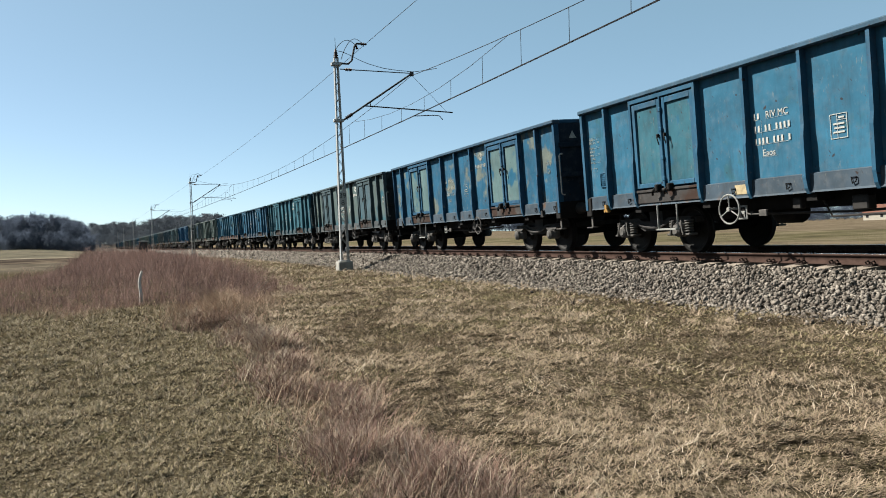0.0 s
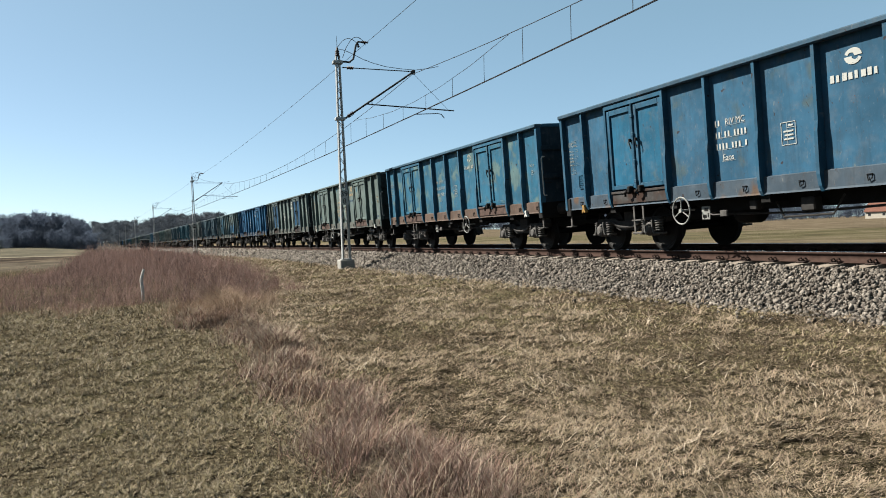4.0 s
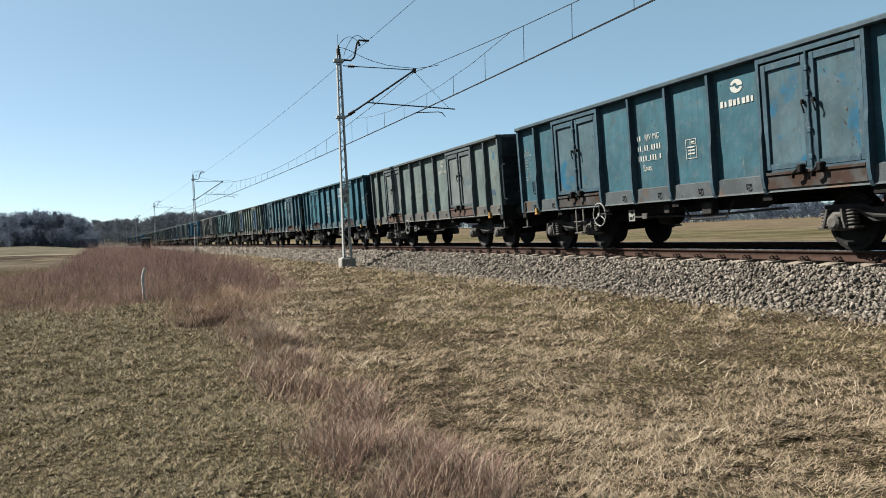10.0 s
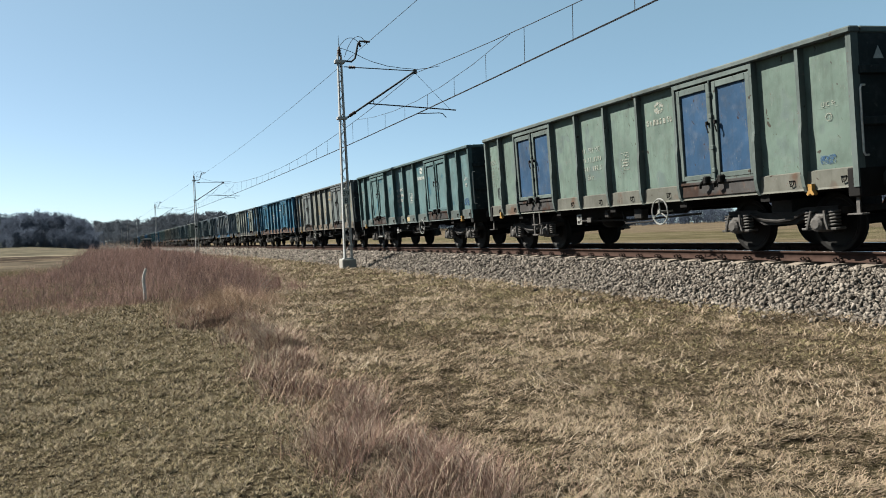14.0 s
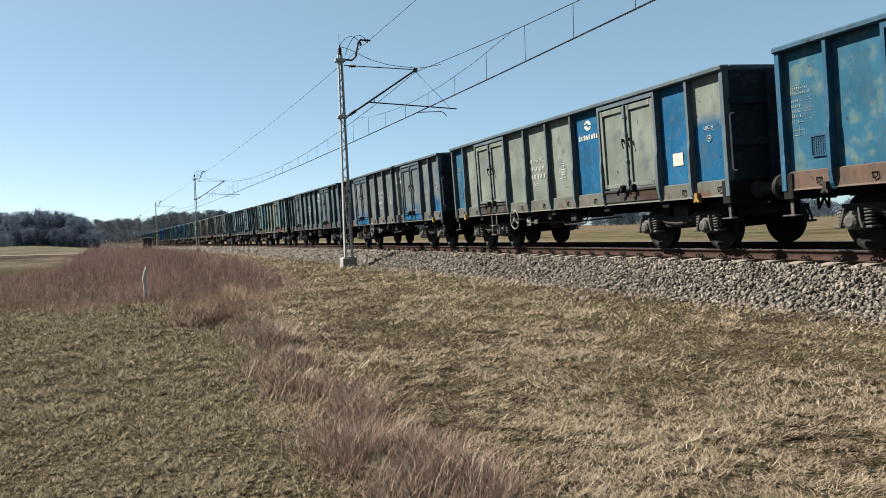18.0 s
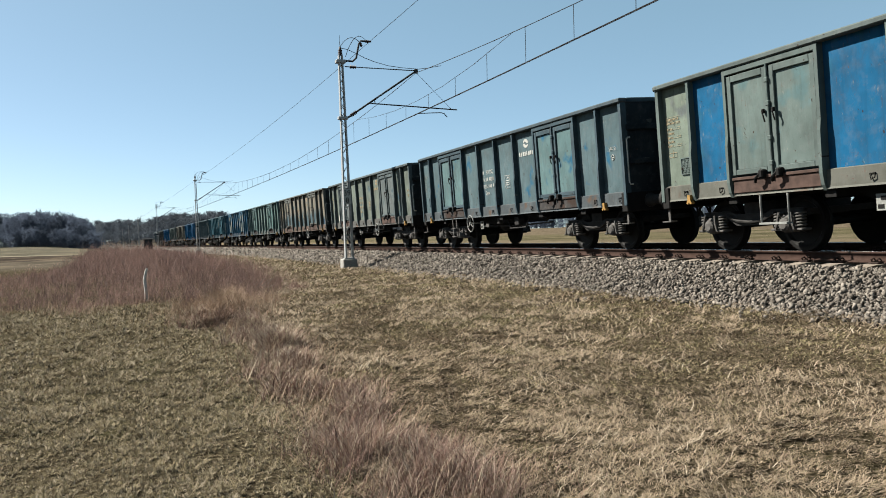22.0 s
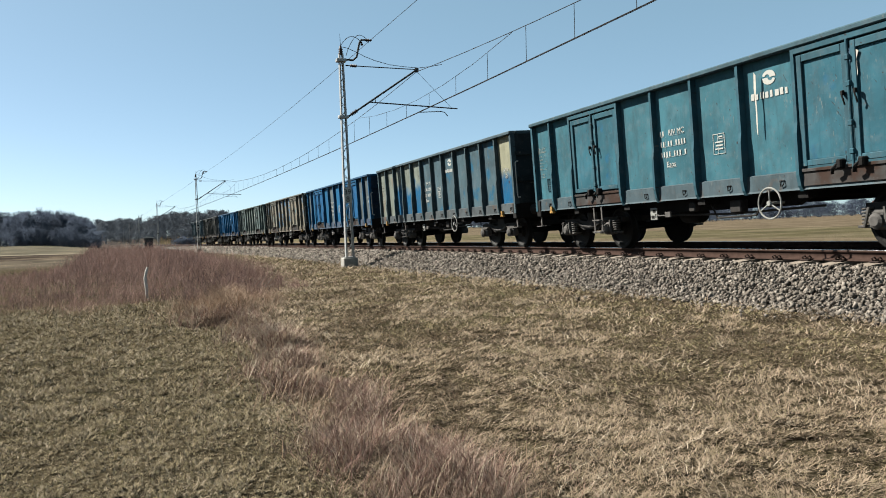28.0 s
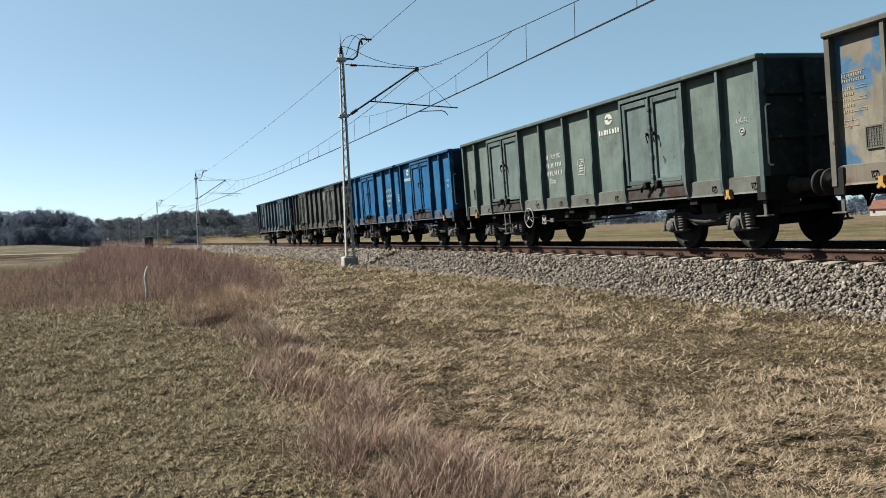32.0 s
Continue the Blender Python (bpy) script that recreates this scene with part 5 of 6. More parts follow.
def wagon_s(n, t):
    """Place along the track of the middle of wagon n."""
    return 16.922 + HALF + 14.04 * n + OFFSET.get(n, 0.0) - travelled(t)


def wagon_pose(n, t):
    s = wagon_s(n, t)
    a, b = rail_point(s - 4.5), rail_point(s + 4.5)
    c, d = (a + b) / 2, b - a
    return pose(*c) @ pose(0, 0, 0, 0, 0, math.degrees(math.atan2(-d[0], d[1]))) @ pose(0, 0, 0, 0, -math.degrees(CANT), 0)


# ---- overhead line ----
MASTS = [-31.0, 31.4, 94.0, 160.0, 235.0, 310.0, 385.0]


def to_world(s):
    """Pose of an upright frame across the track at s: x to its right, y along it."""
    return track_pose(s, False)


def text_mesh(name, body, size, mat):
    cu = bpy.data.curves.new(name, "FONT")
    cu.body, cu.size, cu.align_x, cu.align_y, cu.extrude = body, size, "CENTER", "CENTER", 0.002
    ob = new(name, cu)
    me = bpy.data.meshes.new_from_object(ob)
    me.transform(Matrix.Rotation(radians(90), 4, "X"))
    bpy.data.objects.remove(ob)
    me.materials.clear()
    me.materials.append(mat)
    return me


def build_mast():
    m = tagged(new("catenary_mast"), "galvanised lattice mast carrying the overhead line on a concrete footing", "railway mast", group="masts along the track")
    part("foundation", Shape().box(-3.53, -2.95, -0.3, 0.3, -1.3, -0.4, 0.03), MAT["concrete"], m, "pale concrete footing")
    part("base_plate", Shape().box(-3.44, -3.02, -0.2, 0.2, -0.4, -0.36, 0.005), MAT["galvanised"], m)

    def edge(q, z):
        """Lateral place of the legs, which draw together upwards."""
        t = (z + 0.4) / 8.2
        return -3.215 + q * (0.175 - 0.085 * t)
    for q in (-1, 1):
        ring = []
        for z, w in ((-0.4, 0.112), (7.8, 0.082)):
            ring += [(edge(q, z) - q * o, y, z) for o, y in ((0, -w), (0, w), (0.055, w), (0.055, w - 0.014), (0.012, w - 0.014), (0.012, 0.014 - w), (0.055, 0.014 - w), (0.055, -w))]
        s = Shape()
        s.add(ring, [tuple(range(8)), tuple(range(15, 7, -1))] + [(k, k + 8, (k + 1) % 8 + 8, (k + 1) % 8) for k in range(8)])
        part("mast_leg", s, MAT["galvanised"], m)
    k, z = 0, -0.2
    while z < 7.4:
        step = 0.42 - 0.005 * k
        q = 1 if k % 2 else -1
        for y in (-0.085, 0.085):
            part("lacing_bar", Shape().tube([(edge(q, z), y, z), (edge(-q, z + step), y, z + step)], 0.014, 4), MAT["galvanised"], m)
        z += step
        k += 1
    s = Shape().lathe((-3.215, 0, 7.8), (0, 0, 1), [(0, 0.1), (0.03, 0.1), (0.05, 0.06), (0.1, 0.1), (0.14, 0.06), (0.2, 0.09), (0.25, 0.05), (0.34, 0.04), (0.36, 0.02)], 12)
    part("surge_arrester", s, MAT["insulator"], m, smooth=True)
    part("lightning_tip", Shape().tube([(-3.215, 0, 8.15), (-3.22, 0, 8.62)], [0.012, 0.006], 5), MAT["arm"], m)
    part("clamp", Shape().box(-3.42, -3.02, -0.13, 0.13, 7.48, 7.62, 0.02), MAT["galvanised"], m)
    part("clamp", Shape().box(-3.42, -3.02, -0.13, 0.13, 5.22, 5.34, 0.02), MAT["galvanised"], m)
    part("feeder_horn", Shape().tube([(-3.1, 0, 7.6), (-2.72, 0, 7.58), (-2.56, 0, 7.72), (-2.42, 0, 8.3), (-2.34, 0, 8.42), (-2.15, 0, 8.42)], 0.04, 8), MAT["arm"], m)
    part("feeder_insulator", Shape().lathe((-2.16, 0, 8.42), (1, 0, -0.02), [(0, 0.03), (0.05, 0.07), (0.08, 0.03), (0.13, 0.07), (0.16, 0.03), (0.22, 0.05), (0.26, 0.02)], 10), MAT["insulator"], m)
    part("feeder_insulator", Shape().lathe((-2.36, 0, 8.36), (0.3, 0, -1), [(0, 0.02), (0.05, 0.06), (0.08, 0.03), (0.14, 0.06), (0.18, 0.02)], 10), MAT["insulator"], m)
    # cantilever
    top = part("top_tie", Shape().tube([(-3.05, 0, 7.36), (-0.02, 0, 7.3)], 0.02, 8), MAT["arm"], m)
    part("insulator", Shape().lathe((-2.85, 0, 7.355), (1, 0, -0.02), [(0, 0.03), (0.03, 0.075), (0.07, 0.035), (0.1, 0.075), (0.14, 0.035), (0.17, 0.075), (0.21, 0.035), (0.24, 0.075), (0.28, 0.03)], 10), MAT["insulator"], top)
    arm = part("cantilever_tube", Shape().tube([(-3.05, 0, 5.28), (0.02, 0, 7.3)], 0.04, 8), MAT["arm"], m)
    part("insulator", Shape().lathe((-2.9, 0, 5.38), (0.835, 0, 0.55), [(0, 0.04), (0.03, 0.085), (0.07, 0.045), (0.11, 0.085), (0.15, 0.045), (0.19, 0.085), (0.23, 0.045), (0.27, 0.085), (0.31, 0.04)], 10), MAT["insulator"], arm)
    part("arm_head", Shape().box(-0.08, 0.08, -0.05, 0.05, 7.18, 7.36, 0.02), MAT["arm"], m)
    part("registration_tube", Shape().tube([(-2.08, 0, 5.9), (1.78, 0, 5.7)], 0.026, 8), MAT["arm"], m)
    part("tube_clamp", Shape().tube([(-2.12, 0, 5.87), (-2.0, 0, 5.98), (-1.86, 0, 6.06), (-1.84, 0, 5.87)], 0.022, 6), MAT["arm"], m)
    part("stay_rope", Shape().tube([(0.02, 0, 7.2), (1.52, 0, 5.72)], 0.009, 4), MAT["arm"], m)
    part("steady_arm", Shape().tube([(0.0, 0, 5.52), (1.02, 0, 5.57), (1.18, 0, 5.54), (1.32, 0, 5.38)], 0.018, 6), MAT["arm"], m)
    part("jumper_cable", Shape().tube([(-3.2, 0, 8.1), (-2.95, 0, 8.06), (-2.6, 0, 7.93), (-2.2, 0, 7.74), (-1.8, 0, 7.6), (-1.2, 0, 7.46), (-0.6, 0, 7.4), (0.1, 0, 7.37), (0.5, -0.3, 7.38), (0.9, -0.6, 7.42)], 0.012, 5), MAT["wire"], m)

    def loop(x0, x1, z0, z1, rise):
        pts = [(x0 + (x1 - x0) * k / 10, 0, z0 + (z1 - z0) * k / 10 + rise * math.sin(math.pi * k / 10) ** 0.8) for k in range(11)]
        part("jumper_cable", Shape().tube(pts, 0.012, 5), MAT["wire"], m)
    loop(-3.28, -2.28, 8.0, 8.22, 0.42)
    loop(-3.0, -2.02, 7.75, 8.3, 0.55)
    return m


mast_proto = build_mast()
mast_proto.matrix_basis = to_world(MASTS[1])
part("number_plate", Shape().box(-3.37, -3.06, -0.145, -0.135, 1.8, 2.42, 0.003), MAT["white_paint"], mast_proto, "white plate with black kilometre figures")
for s_m in MASTS[:1] + MASTS[2:]:
    c = copy_thing(mast_proto, to_world(s_m))
    plate = [o for o in c.children if o.name.startswith("number_plate")][0]
    part("figure_bar", Shape().box(-3.36, -3.09, -0.149, -0.145, 2.2, 2.4), MAT["ink"], plate)
    part("figure_bar", Shape().box(-3.28, -3.15, -0.149, -0.145, 1.85, 2.05), MAT["ink"], plate)
    if s_m > 200:
        c["label"] = "distant galvanised lattice mast of the overhead line"
plate = [o for o in mast_proto.children if o.name.startswith("number_plate")][0]
for word, z in (("39", 2.24), ("8", 1.95)):
    part("kilometre_figure", text_mesh("kilometre_figure", word, 0.3, MAT["ink"]), None, plate, at=pose(-3.225, -0.15, z))


def build_overhead():
    line = tagged(new("overhead_line"), "taut contact and catenary wires hung along the track", "overhead wires", kind="structure")
    Z_C = 5.48

    def sag_z(s, a, b, top, low):
        u = (s - a) / (b - a)
        return low + (top - low) * (2 * u - 1) ** 2
    bounds = [MASTS[0] - 62.0] + MASTS + [450.0]
    for lat in (-0.07, -0.02):
        pts = []
        for a, b in zip(bounds[:-1], bounds[1:]):
            pts += [rail_point(s, lat - 0.03, Z_C) for s in np.linspace(a, b, 9)[:-1]]
        part("contact_wire", Shape().tube(pts, 0.013, 5), MAT["wire"], line)
    for a, b in zip(bounds[:-1], bounds[1:]):
        pts = [rail_point(s, -0.02, sag_z(s, a, b, 7.2, Z_C + 0.55)) for s in np.linspace(a, b, 25)]
        part("messenger_wire", Shape().tube(pts, 0.013, 5), MAT["wire"], line)
        pts = [rail_point(s, -1.96, sag_z(s, a, b, 8.42, 8.36)) for s in np.linspace(a, b, 25)]
        part("feeder_wire", Shape().tube(pts, 0.0095, 5), MAT["wire"], line)
        n = int((b - a) / 2.8)
        for k in range(n):
            s = a + (b - a) * (k + 0.5) / n
            z = sag_z(s, a, b, 7.2, Z_C + 0.55)
            near = min(abs(s - m) for m in MASTS)
            if near < 9:
                z = Z_C + 0.55 + 0.57 * (near / 9.0) ** 2
            part("dropper", Shape().tube([rail_point(s, -0.04, Z_C), rail_point(s, -0.02, z)], 0.009, 4), MAT["wire"], line)
    for s_m in MASTS:
        # light ropes either side of each arm share the load of the first droppers
        pts = [rail_point(s_m + d, -0.03, Z_C + 0.55 + 0.57 * (d / 9.0) ** 2) for d in (-9, -6, -3, 0, 3, 6, 9)]
        part("stitch_wire", Shape().tube(pts, 0.009, 4), MAT["wire"], line)


build_overhead()

# ---- grass, weeds and scrub ----


def blades(name, x, y, h, lean, width, mat, label, category, rng, z=None, kink=0.5, a=None):
    """Bent two-piece blades rooted at x, y."""
    n = len(x)
    z = ground_z(x, y) if z is None else z
    a = rng.uniform(0, 2 * np.pi, n) if a is None else a
    d = np.stack([np.cos(a), np.sin(a)], -1)
    side = np.stack([-d[:, 1], d[:, 0]], -1) * (width / 2)[:, None]
    out1, out2 = lean * h * 0.45, lean * h
    up1, up2 = h * 0.55 * np.sqrt(np.maximum(1 - lean ** 2, 0.03)), h * np.sqrt(np.maximum(1 - lean ** 2, 0.02)) * kink * 2 * 0.9
    a2 = a + rng.normal(0, 0.9, n)
    d2 = np.stack([np.cos(a2), np.sin(a2)], -1)
    B = np.stack([x, y, z - 0.01], -1)
    V = np.zeros((n, 5, 3))
    for i, (o, u, w) in enumerate(((0 * h, 0 * h, 1.0), (out1, up1, 0.8), (out2, up2, 0.0))):
        c = B.copy()
        c[:, :2] += d * np.minimum(o, out1)[:, None] + d2 * np.maximum(o - out1, 0)[:, None]
        c[:, 2] += u
        for q in (0, 1) if i < 2 else (0,):
            V[:, 2 * i + q] = c
            V[:, 2 * i + q, :2] += side * w * (2 * q - 1)
    F = np.array([(0, 1, 3), (0, 3, 2), (2, 3, 4)])[None] + (np.arange(n) * 5)[:, None, None]
    ob = new(name, quick_mesh(name, V.reshape(-1, 3), F.reshape(-1, 3), mat))
    return tagged(ob, label, category, kind="stuff")


def weed_line(y):
    """Middle of the strip of dead weeds that runs beside the mown green."""
    return np.interp(y, [3, 6, 9, 11.5, 14, 17], [-9.38, -9.48, -9.48, -9.36, -9.7, -10.1]) + 0.07 * np.sin(y * 1.9)


def hole(x, y):
    """Bare soil in the hollow beside the thicket."""
    return ((x + 9.95) / 0.5) ** 2 + ((y - 15.2) / 0.6) ** 2 < 1


def thicket(x, y):
    """The ground taken by the thicket beside the line."""
    return (y > 21.4 + np.where(x > -10.4, -3.2, 0.0)) & (x - track_x(y) < np.interp(y, [18, 21, 25, 36, 60], [-8.7, -7.8, -7.1, -6.4, -5.2]))


def fan(rng, n, near=4.2, far=70.0, a0=-0.24, a1=1.0):
    """Random roots over the meadow, thinning out with the distance d from its near corner."""
    d = near * np.exp(rng.uniform(0, 1, n) * math.log(far / near))
    t = rng.uniform(a0, a1, n)
    x, y = -10.8 + d * np.sin(t), d * np.cos(t)
    keep = (x < track_x(y) - 2.5) & ~hole(x, y) & ~thicket(x, y)
    return x[keep], y[keep], d[keep]


def patchy(x, y, f, seed):
    """Uneven pattern, about -1 to 1, with features about 2 / f metres across."""
    r = np.random.default_rng(seed)
    v = 0 * x
    for k in range(7):
        a, q, p = r.uniform(0, 6.28), f * r.uniform(0.6, 2.2), r.uniform(0, 6.28)
        v = v + np.sin(q * (np.cos(a) * x + np.sin(a) * y) + p)
    return v / 2.6


def build_meadow():
    rng = np.random.default_rng(11)
    # short turf, in small lumps with bare gaps between
    x, y, d = fan(rng, 640000, 4.2, 30.0, -0.26, 0.3)
    g = x - weed_line(y) < -0.3 + 0.15 * rng.normal(0, 1, len(x))
    lump = 0.9 * patchy(x, y, 58.0, 1) * np.clip(9 / d, 0.3, 1.0) + 0.8 * patchy(x, y, 14.0, 21) * np.clip(d / 9, 0.15, 1.0) + 0.25 * patchy(x, y, 3.0, 22)
    g &= lump + 0.3 * rng.normal(0, 1, len(x)) > -0.05
    x, y, d, lump = x[g], y[g], d[g], lump[g]
    n = len(x)
    lean = np.where(rng.uniform(0, 1, n) < 0.25, rng.uniform(0.5, 0.85, n), rng.uniform(0.85, 0.99, n))
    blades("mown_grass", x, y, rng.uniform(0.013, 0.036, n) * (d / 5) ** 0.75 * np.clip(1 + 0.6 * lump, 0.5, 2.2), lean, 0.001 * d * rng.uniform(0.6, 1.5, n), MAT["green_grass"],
           "short green and brown winter turf", "grass", rng, z=ground_z(x, y) + np.clip(0.008 * lump, 0, 0.02) + rng.uniform(0, 0.01, n))
    # matted dry grass, greener where the broad pattern dips
    x, y, d = fan(rng, 620000)
    g = (x - weed_line(y) > -0.3 + 0.15 * rng.normal(0, 1, len(x))) & (0.1 + patchy(x, y, 36.0, 6) * np.clip(9 / d, 0.3, 1.0) + 0.7 * patchy(x, y, 12.0, 23) * np.clip(d / 9, 0.2, 1.0) + 0.35 * rng.normal(0, 1, len(x)) > -0.35)
    x, y, d = x[g], y[g], d[g]
    broad = 0.7 * patchy(x, y, 2.2, 2) + 0.7 * patchy(x, y, 6.0, 34)
    swirl = 2.0 * patchy(x, y, 1.6, 3) + 1.2 * patchy(x, y, 7.0, 4)
    size = (d / 5) ** 0.55
    green = broad + 0.6 * rng.normal(0, 1, len(x)) + 0.25 * np.clip(x + 8.5, -1, 4) - 0.8 * np.clip((7 - d) / 3, 0, 1) > 0.75
    g = ~green
    n = g.sum()
    lean = np.where(rng.uniform(0, 1, n) < 0.1, rng.uniform(0.5, 0.88, n), rng.uniform(0.9, 0.998, n))
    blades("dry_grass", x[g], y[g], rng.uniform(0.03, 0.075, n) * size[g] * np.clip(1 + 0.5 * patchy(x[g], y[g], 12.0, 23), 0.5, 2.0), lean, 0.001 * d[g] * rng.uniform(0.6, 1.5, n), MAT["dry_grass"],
           "matted dry tan grass of the meadow", "grass", rng, a=swirl[g] + rng.normal(0, 1.1, n),
           z=ground_z(x[g], y[g]) + rng.uniform(0, 0.03, n) + 0.02 * np.clip(patchy(x[g], y[g], 11.0, 33), 0, 1.2))
    g = green
    n = g.sum()
    blades("verge_grass", x[g], y[g], rng.uniform(0.025, 0.055, n) * size[g], rng.uniform(0.75, 0.995, n), 0.0012 * d[g] * rng.uniform(0.6, 1.5, n), MAT["verge"],
           "green and brown grass in patches of the meadow", "grass", rng)
    # bleached straw flattened in loose swaths
    x, y, d = fan(rng, 30000, 4.2, 40.0)
    g = (x > weed_line(y) + 0.1) & (patchy(x, y, 2.6, 7) + 0.5 * patchy(x, y, 9.0, 8) + 0.8 * rng.normal(0, 1, len(x)) > 0.9)
    x, y, d = x[g], y[g], d[g]
    n = len(x)
    blades("straw_tufts", x, y, rng.uniform(0.06, 0.2, n) * (d / 5) ** 0.4, rng.uniform(0.9, 0.999, n), 0.00075 * d * rng.uniform(0.6, 1.4, n), MAT["straw"],
           "bleached straw lying in swaths on the meadow", "grass", rng, z=ground_z(x, y) + rng.uniform(0.01, 0.05, n), a=2.0 * patchy(x, y, 1.6, 3) + rng.normal(0, 0.8, n))
    # the strip of dead weeds
    n = 70000
    wy = 2.8 + (17 - 2.8) * rng.uniform(0, 1, n) ** 1.35
    wx = weed_line(wy) + 0.06 + rng.normal(0, 0.2, n) * (1 + 0.3 * np.sin(wy * 1.7)) * np.interp(wy, [3, 10, 13, 17], [1.1, 1.1, 0.8, 1.3])
    keep = patchy(wx, wy, 5.0, 9) + 0.5 * rng.normal(0, 1, n) > 0.05
    keep &= ~hole(wx, wy)
    wx, wy = wx[keep], wy[keep]
    n = len(wx)
    d = np.hypot(wx + 10.8, wy)
    tall = np.clip(1 + 0.5 * patchy(wx, wy, 2.5, 10), 0.4, 1.8)
    pale = rng.uniform(0, 1, n) < np.clip((wy - 7) / 9, 0.12, 0.4)
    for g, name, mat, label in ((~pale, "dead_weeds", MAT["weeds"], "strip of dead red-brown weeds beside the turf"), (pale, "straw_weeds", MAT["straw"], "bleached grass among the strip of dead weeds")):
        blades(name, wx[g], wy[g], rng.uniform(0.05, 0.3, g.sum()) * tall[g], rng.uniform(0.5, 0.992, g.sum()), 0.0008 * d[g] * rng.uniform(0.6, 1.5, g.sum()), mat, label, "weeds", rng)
    n = 3600
    wy = 2.8 + 18 * rng.uniform(0, 1, n) ** 1.3
    wx = weed_line(wy) + 0.05 + rng.normal(0, 0.3, n)
    blades("bleached_stalks", wx, wy, rng.uniform(0.12, 0.36, n), rng.uniform(0.5, 0.98, n), 0.0009 * np.hypot(wx + 10.8, wy), MAT["reed"], "bleached stalks tangled among dead weeds", "weeds", rng)


MAT["straw"] = island_ramp("bleached_straw", [(0.46, 0.36, 0.26), (0.62, 0.51, 0.38), (0.74, 0.64, 0.5), (0.36, 0.27, 0.19)], 0.9, 0.12, 0.52)
MAT["verge"] = island_ramp("verge_grass", [(0.16, 0.145, 0.07), (0.36, 0.3, 0.17), (0.55, 0.43, 0.29), (0.2, 0.18, 0.085), (0.42, 0.3, 0.2)], 0.9, 0.12, 0.5)
build_meadow()


def build_scrub():
    rng = np.random.default_rng(5)
    n = 190000
    y = 19.0 + 131 * rng.uniform(0, 1, n) ** 2.2
    x = track_x(y) - 4.0 - 19 * rng.uniform(0, 1, n)
    lat = x - track_x(y)
    front = 21.2 + 0.7 * np.sin(x * 1.1) + 0.5 * np.sin(x * 2.7 + 1) + np.where(x > -10.4, -2.5, 0.0)
    edge_r = np.interp(y, [18, 21, 25, 36, 60, 110], [-8.7, -7.7, -7.0, -6.3, -5.2, -4.2]) + 0.5 * np.sin(y * 0.6) + 0.3 * np.sin(y * 1.7)
    edge_l = np.interp(y, [19, 42, 50, 60, 150], [-21, -21, -17, -15.3, -15.3]) + 0.4 * np.sin(y * 0.4)
    keep = (y > front) & (lat < np.minimum(edge_r, -4.2)) & (lat > edge_l)
    keep &= patchy(x, y, 2.6, 12) + 0.6 * patchy(x, y, 7.0, 32) + 0.5 * rng.normal(0, 1, n) > -0.1
    x, y, lat = x[keep], y[keep], lat[keep]
    # low weeds at the near and left edges, man-high brush further along the line
    near = np.interp(lat, [-20, -15, -12, -10, -7, -4.5], [0.3, 0.36, 0.5, 0.8, 0.75, 0.4])
    along = np.interp(lat, [-15.5, -14.6, -8, -4.5], [0.7, 1.35, 1.3, 0.5])
    mix = np.clip((y - 30) / 30, 0, 1)
    tall = (near * (1 - mix) + along * mix) * np.interp(y, [19, 21.5, 25], [0.5, 0.75, 1.0])
    h = tall * rng.uniform(0.3, 1.05, len(x)) * np.clip(0.85 + 0.4 * patchy(x, y, 1.4, 13) + 0.4 * patchy(x, y, 4.5, 15), 0.2, 1.8)
    dark = patchy(x, y, 1.3, 14) + 0.5 * rng.normal(0, 1, len(x)) + 0.25 * np.clip((x + 13) / 4, -1, 1) > 0.4
    for g, name, mat, label in ((~dark, "scrub", MAT["scrub"], "thicket of dead red-brown weeds"), (dark, "bramble_scrub", MAT["dark_scrub"], "dark clumps of leafless brambles in the thicket")):
        n = g.sum()
        blades(name, x[g], y[g], h[g], rng.uniform(0.3, 0.99, n), (0.003 + 0.00026 * y[g]) * rng.uniform(0.6, 1.5, n), mat, label, "scrub", rng, kink=0.55)
    # fine side twigs in the heads of the scrub
    k = rng.integers(0, len(x), 50000)
    zz = ground_z(x[k], y[k]) + h[k] * rng.uniform(0.2, 0.85, len(k))
    blades("scrub_twigs", x[k] + rng.normal(0, 0.1, len(k)), y[k], h[k] * rng.uniform(0.15, 0.4, len(k)), rng.uniform(0.4, 0.98, len(k)), (0.002 + 0.0002 * y[k]), MAT["scrub"], "fine twigs of the dead thicket", "scrub", rng, z=zz)
    # a taller clump of straw grass at the near corner of the thicket, and a tangle in the hollow before it
    n = 9000
    cy = rng.normal(18.6, 1.5, n)
    cx = -9.55 + 0.1 * (cy - 18) + rng.normal(0, 0.5, n)
    blades("grass_clump", cx, cy, rng.uniform(0.12, 0.5, n) * np.clip(1 + 0.5 * patchy(cx, cy, 3.0, 31), 0.4, 1.6), rng.uniform(0.5, 0.985, n), 0.008 * rng.uniform(0.6, 1.4, n), MAT["reed"], "tall clump of straw-coloured grass", "grass", rng)
    n = 1500
    cx, cy = rng.normal(-9.8, 0.35, n), rng.normal(15.9, 0.5, n)
    blades("bramble_tangle", cx, cy, rng.uniform(0.12, 0.34, n), rng.uniform(0.3, 0.95, n), 0.008 * rng.uniform(0.6, 1.4, n), MAT["weeds"], "dark tangle of dead brambles in a hollow", "weeds", rng)
    # straw grass at its foot
    n = 6500
    fx, fy = rng.uniform(-19, -7.2, n), 19 + rng.exponential(2.2, n)
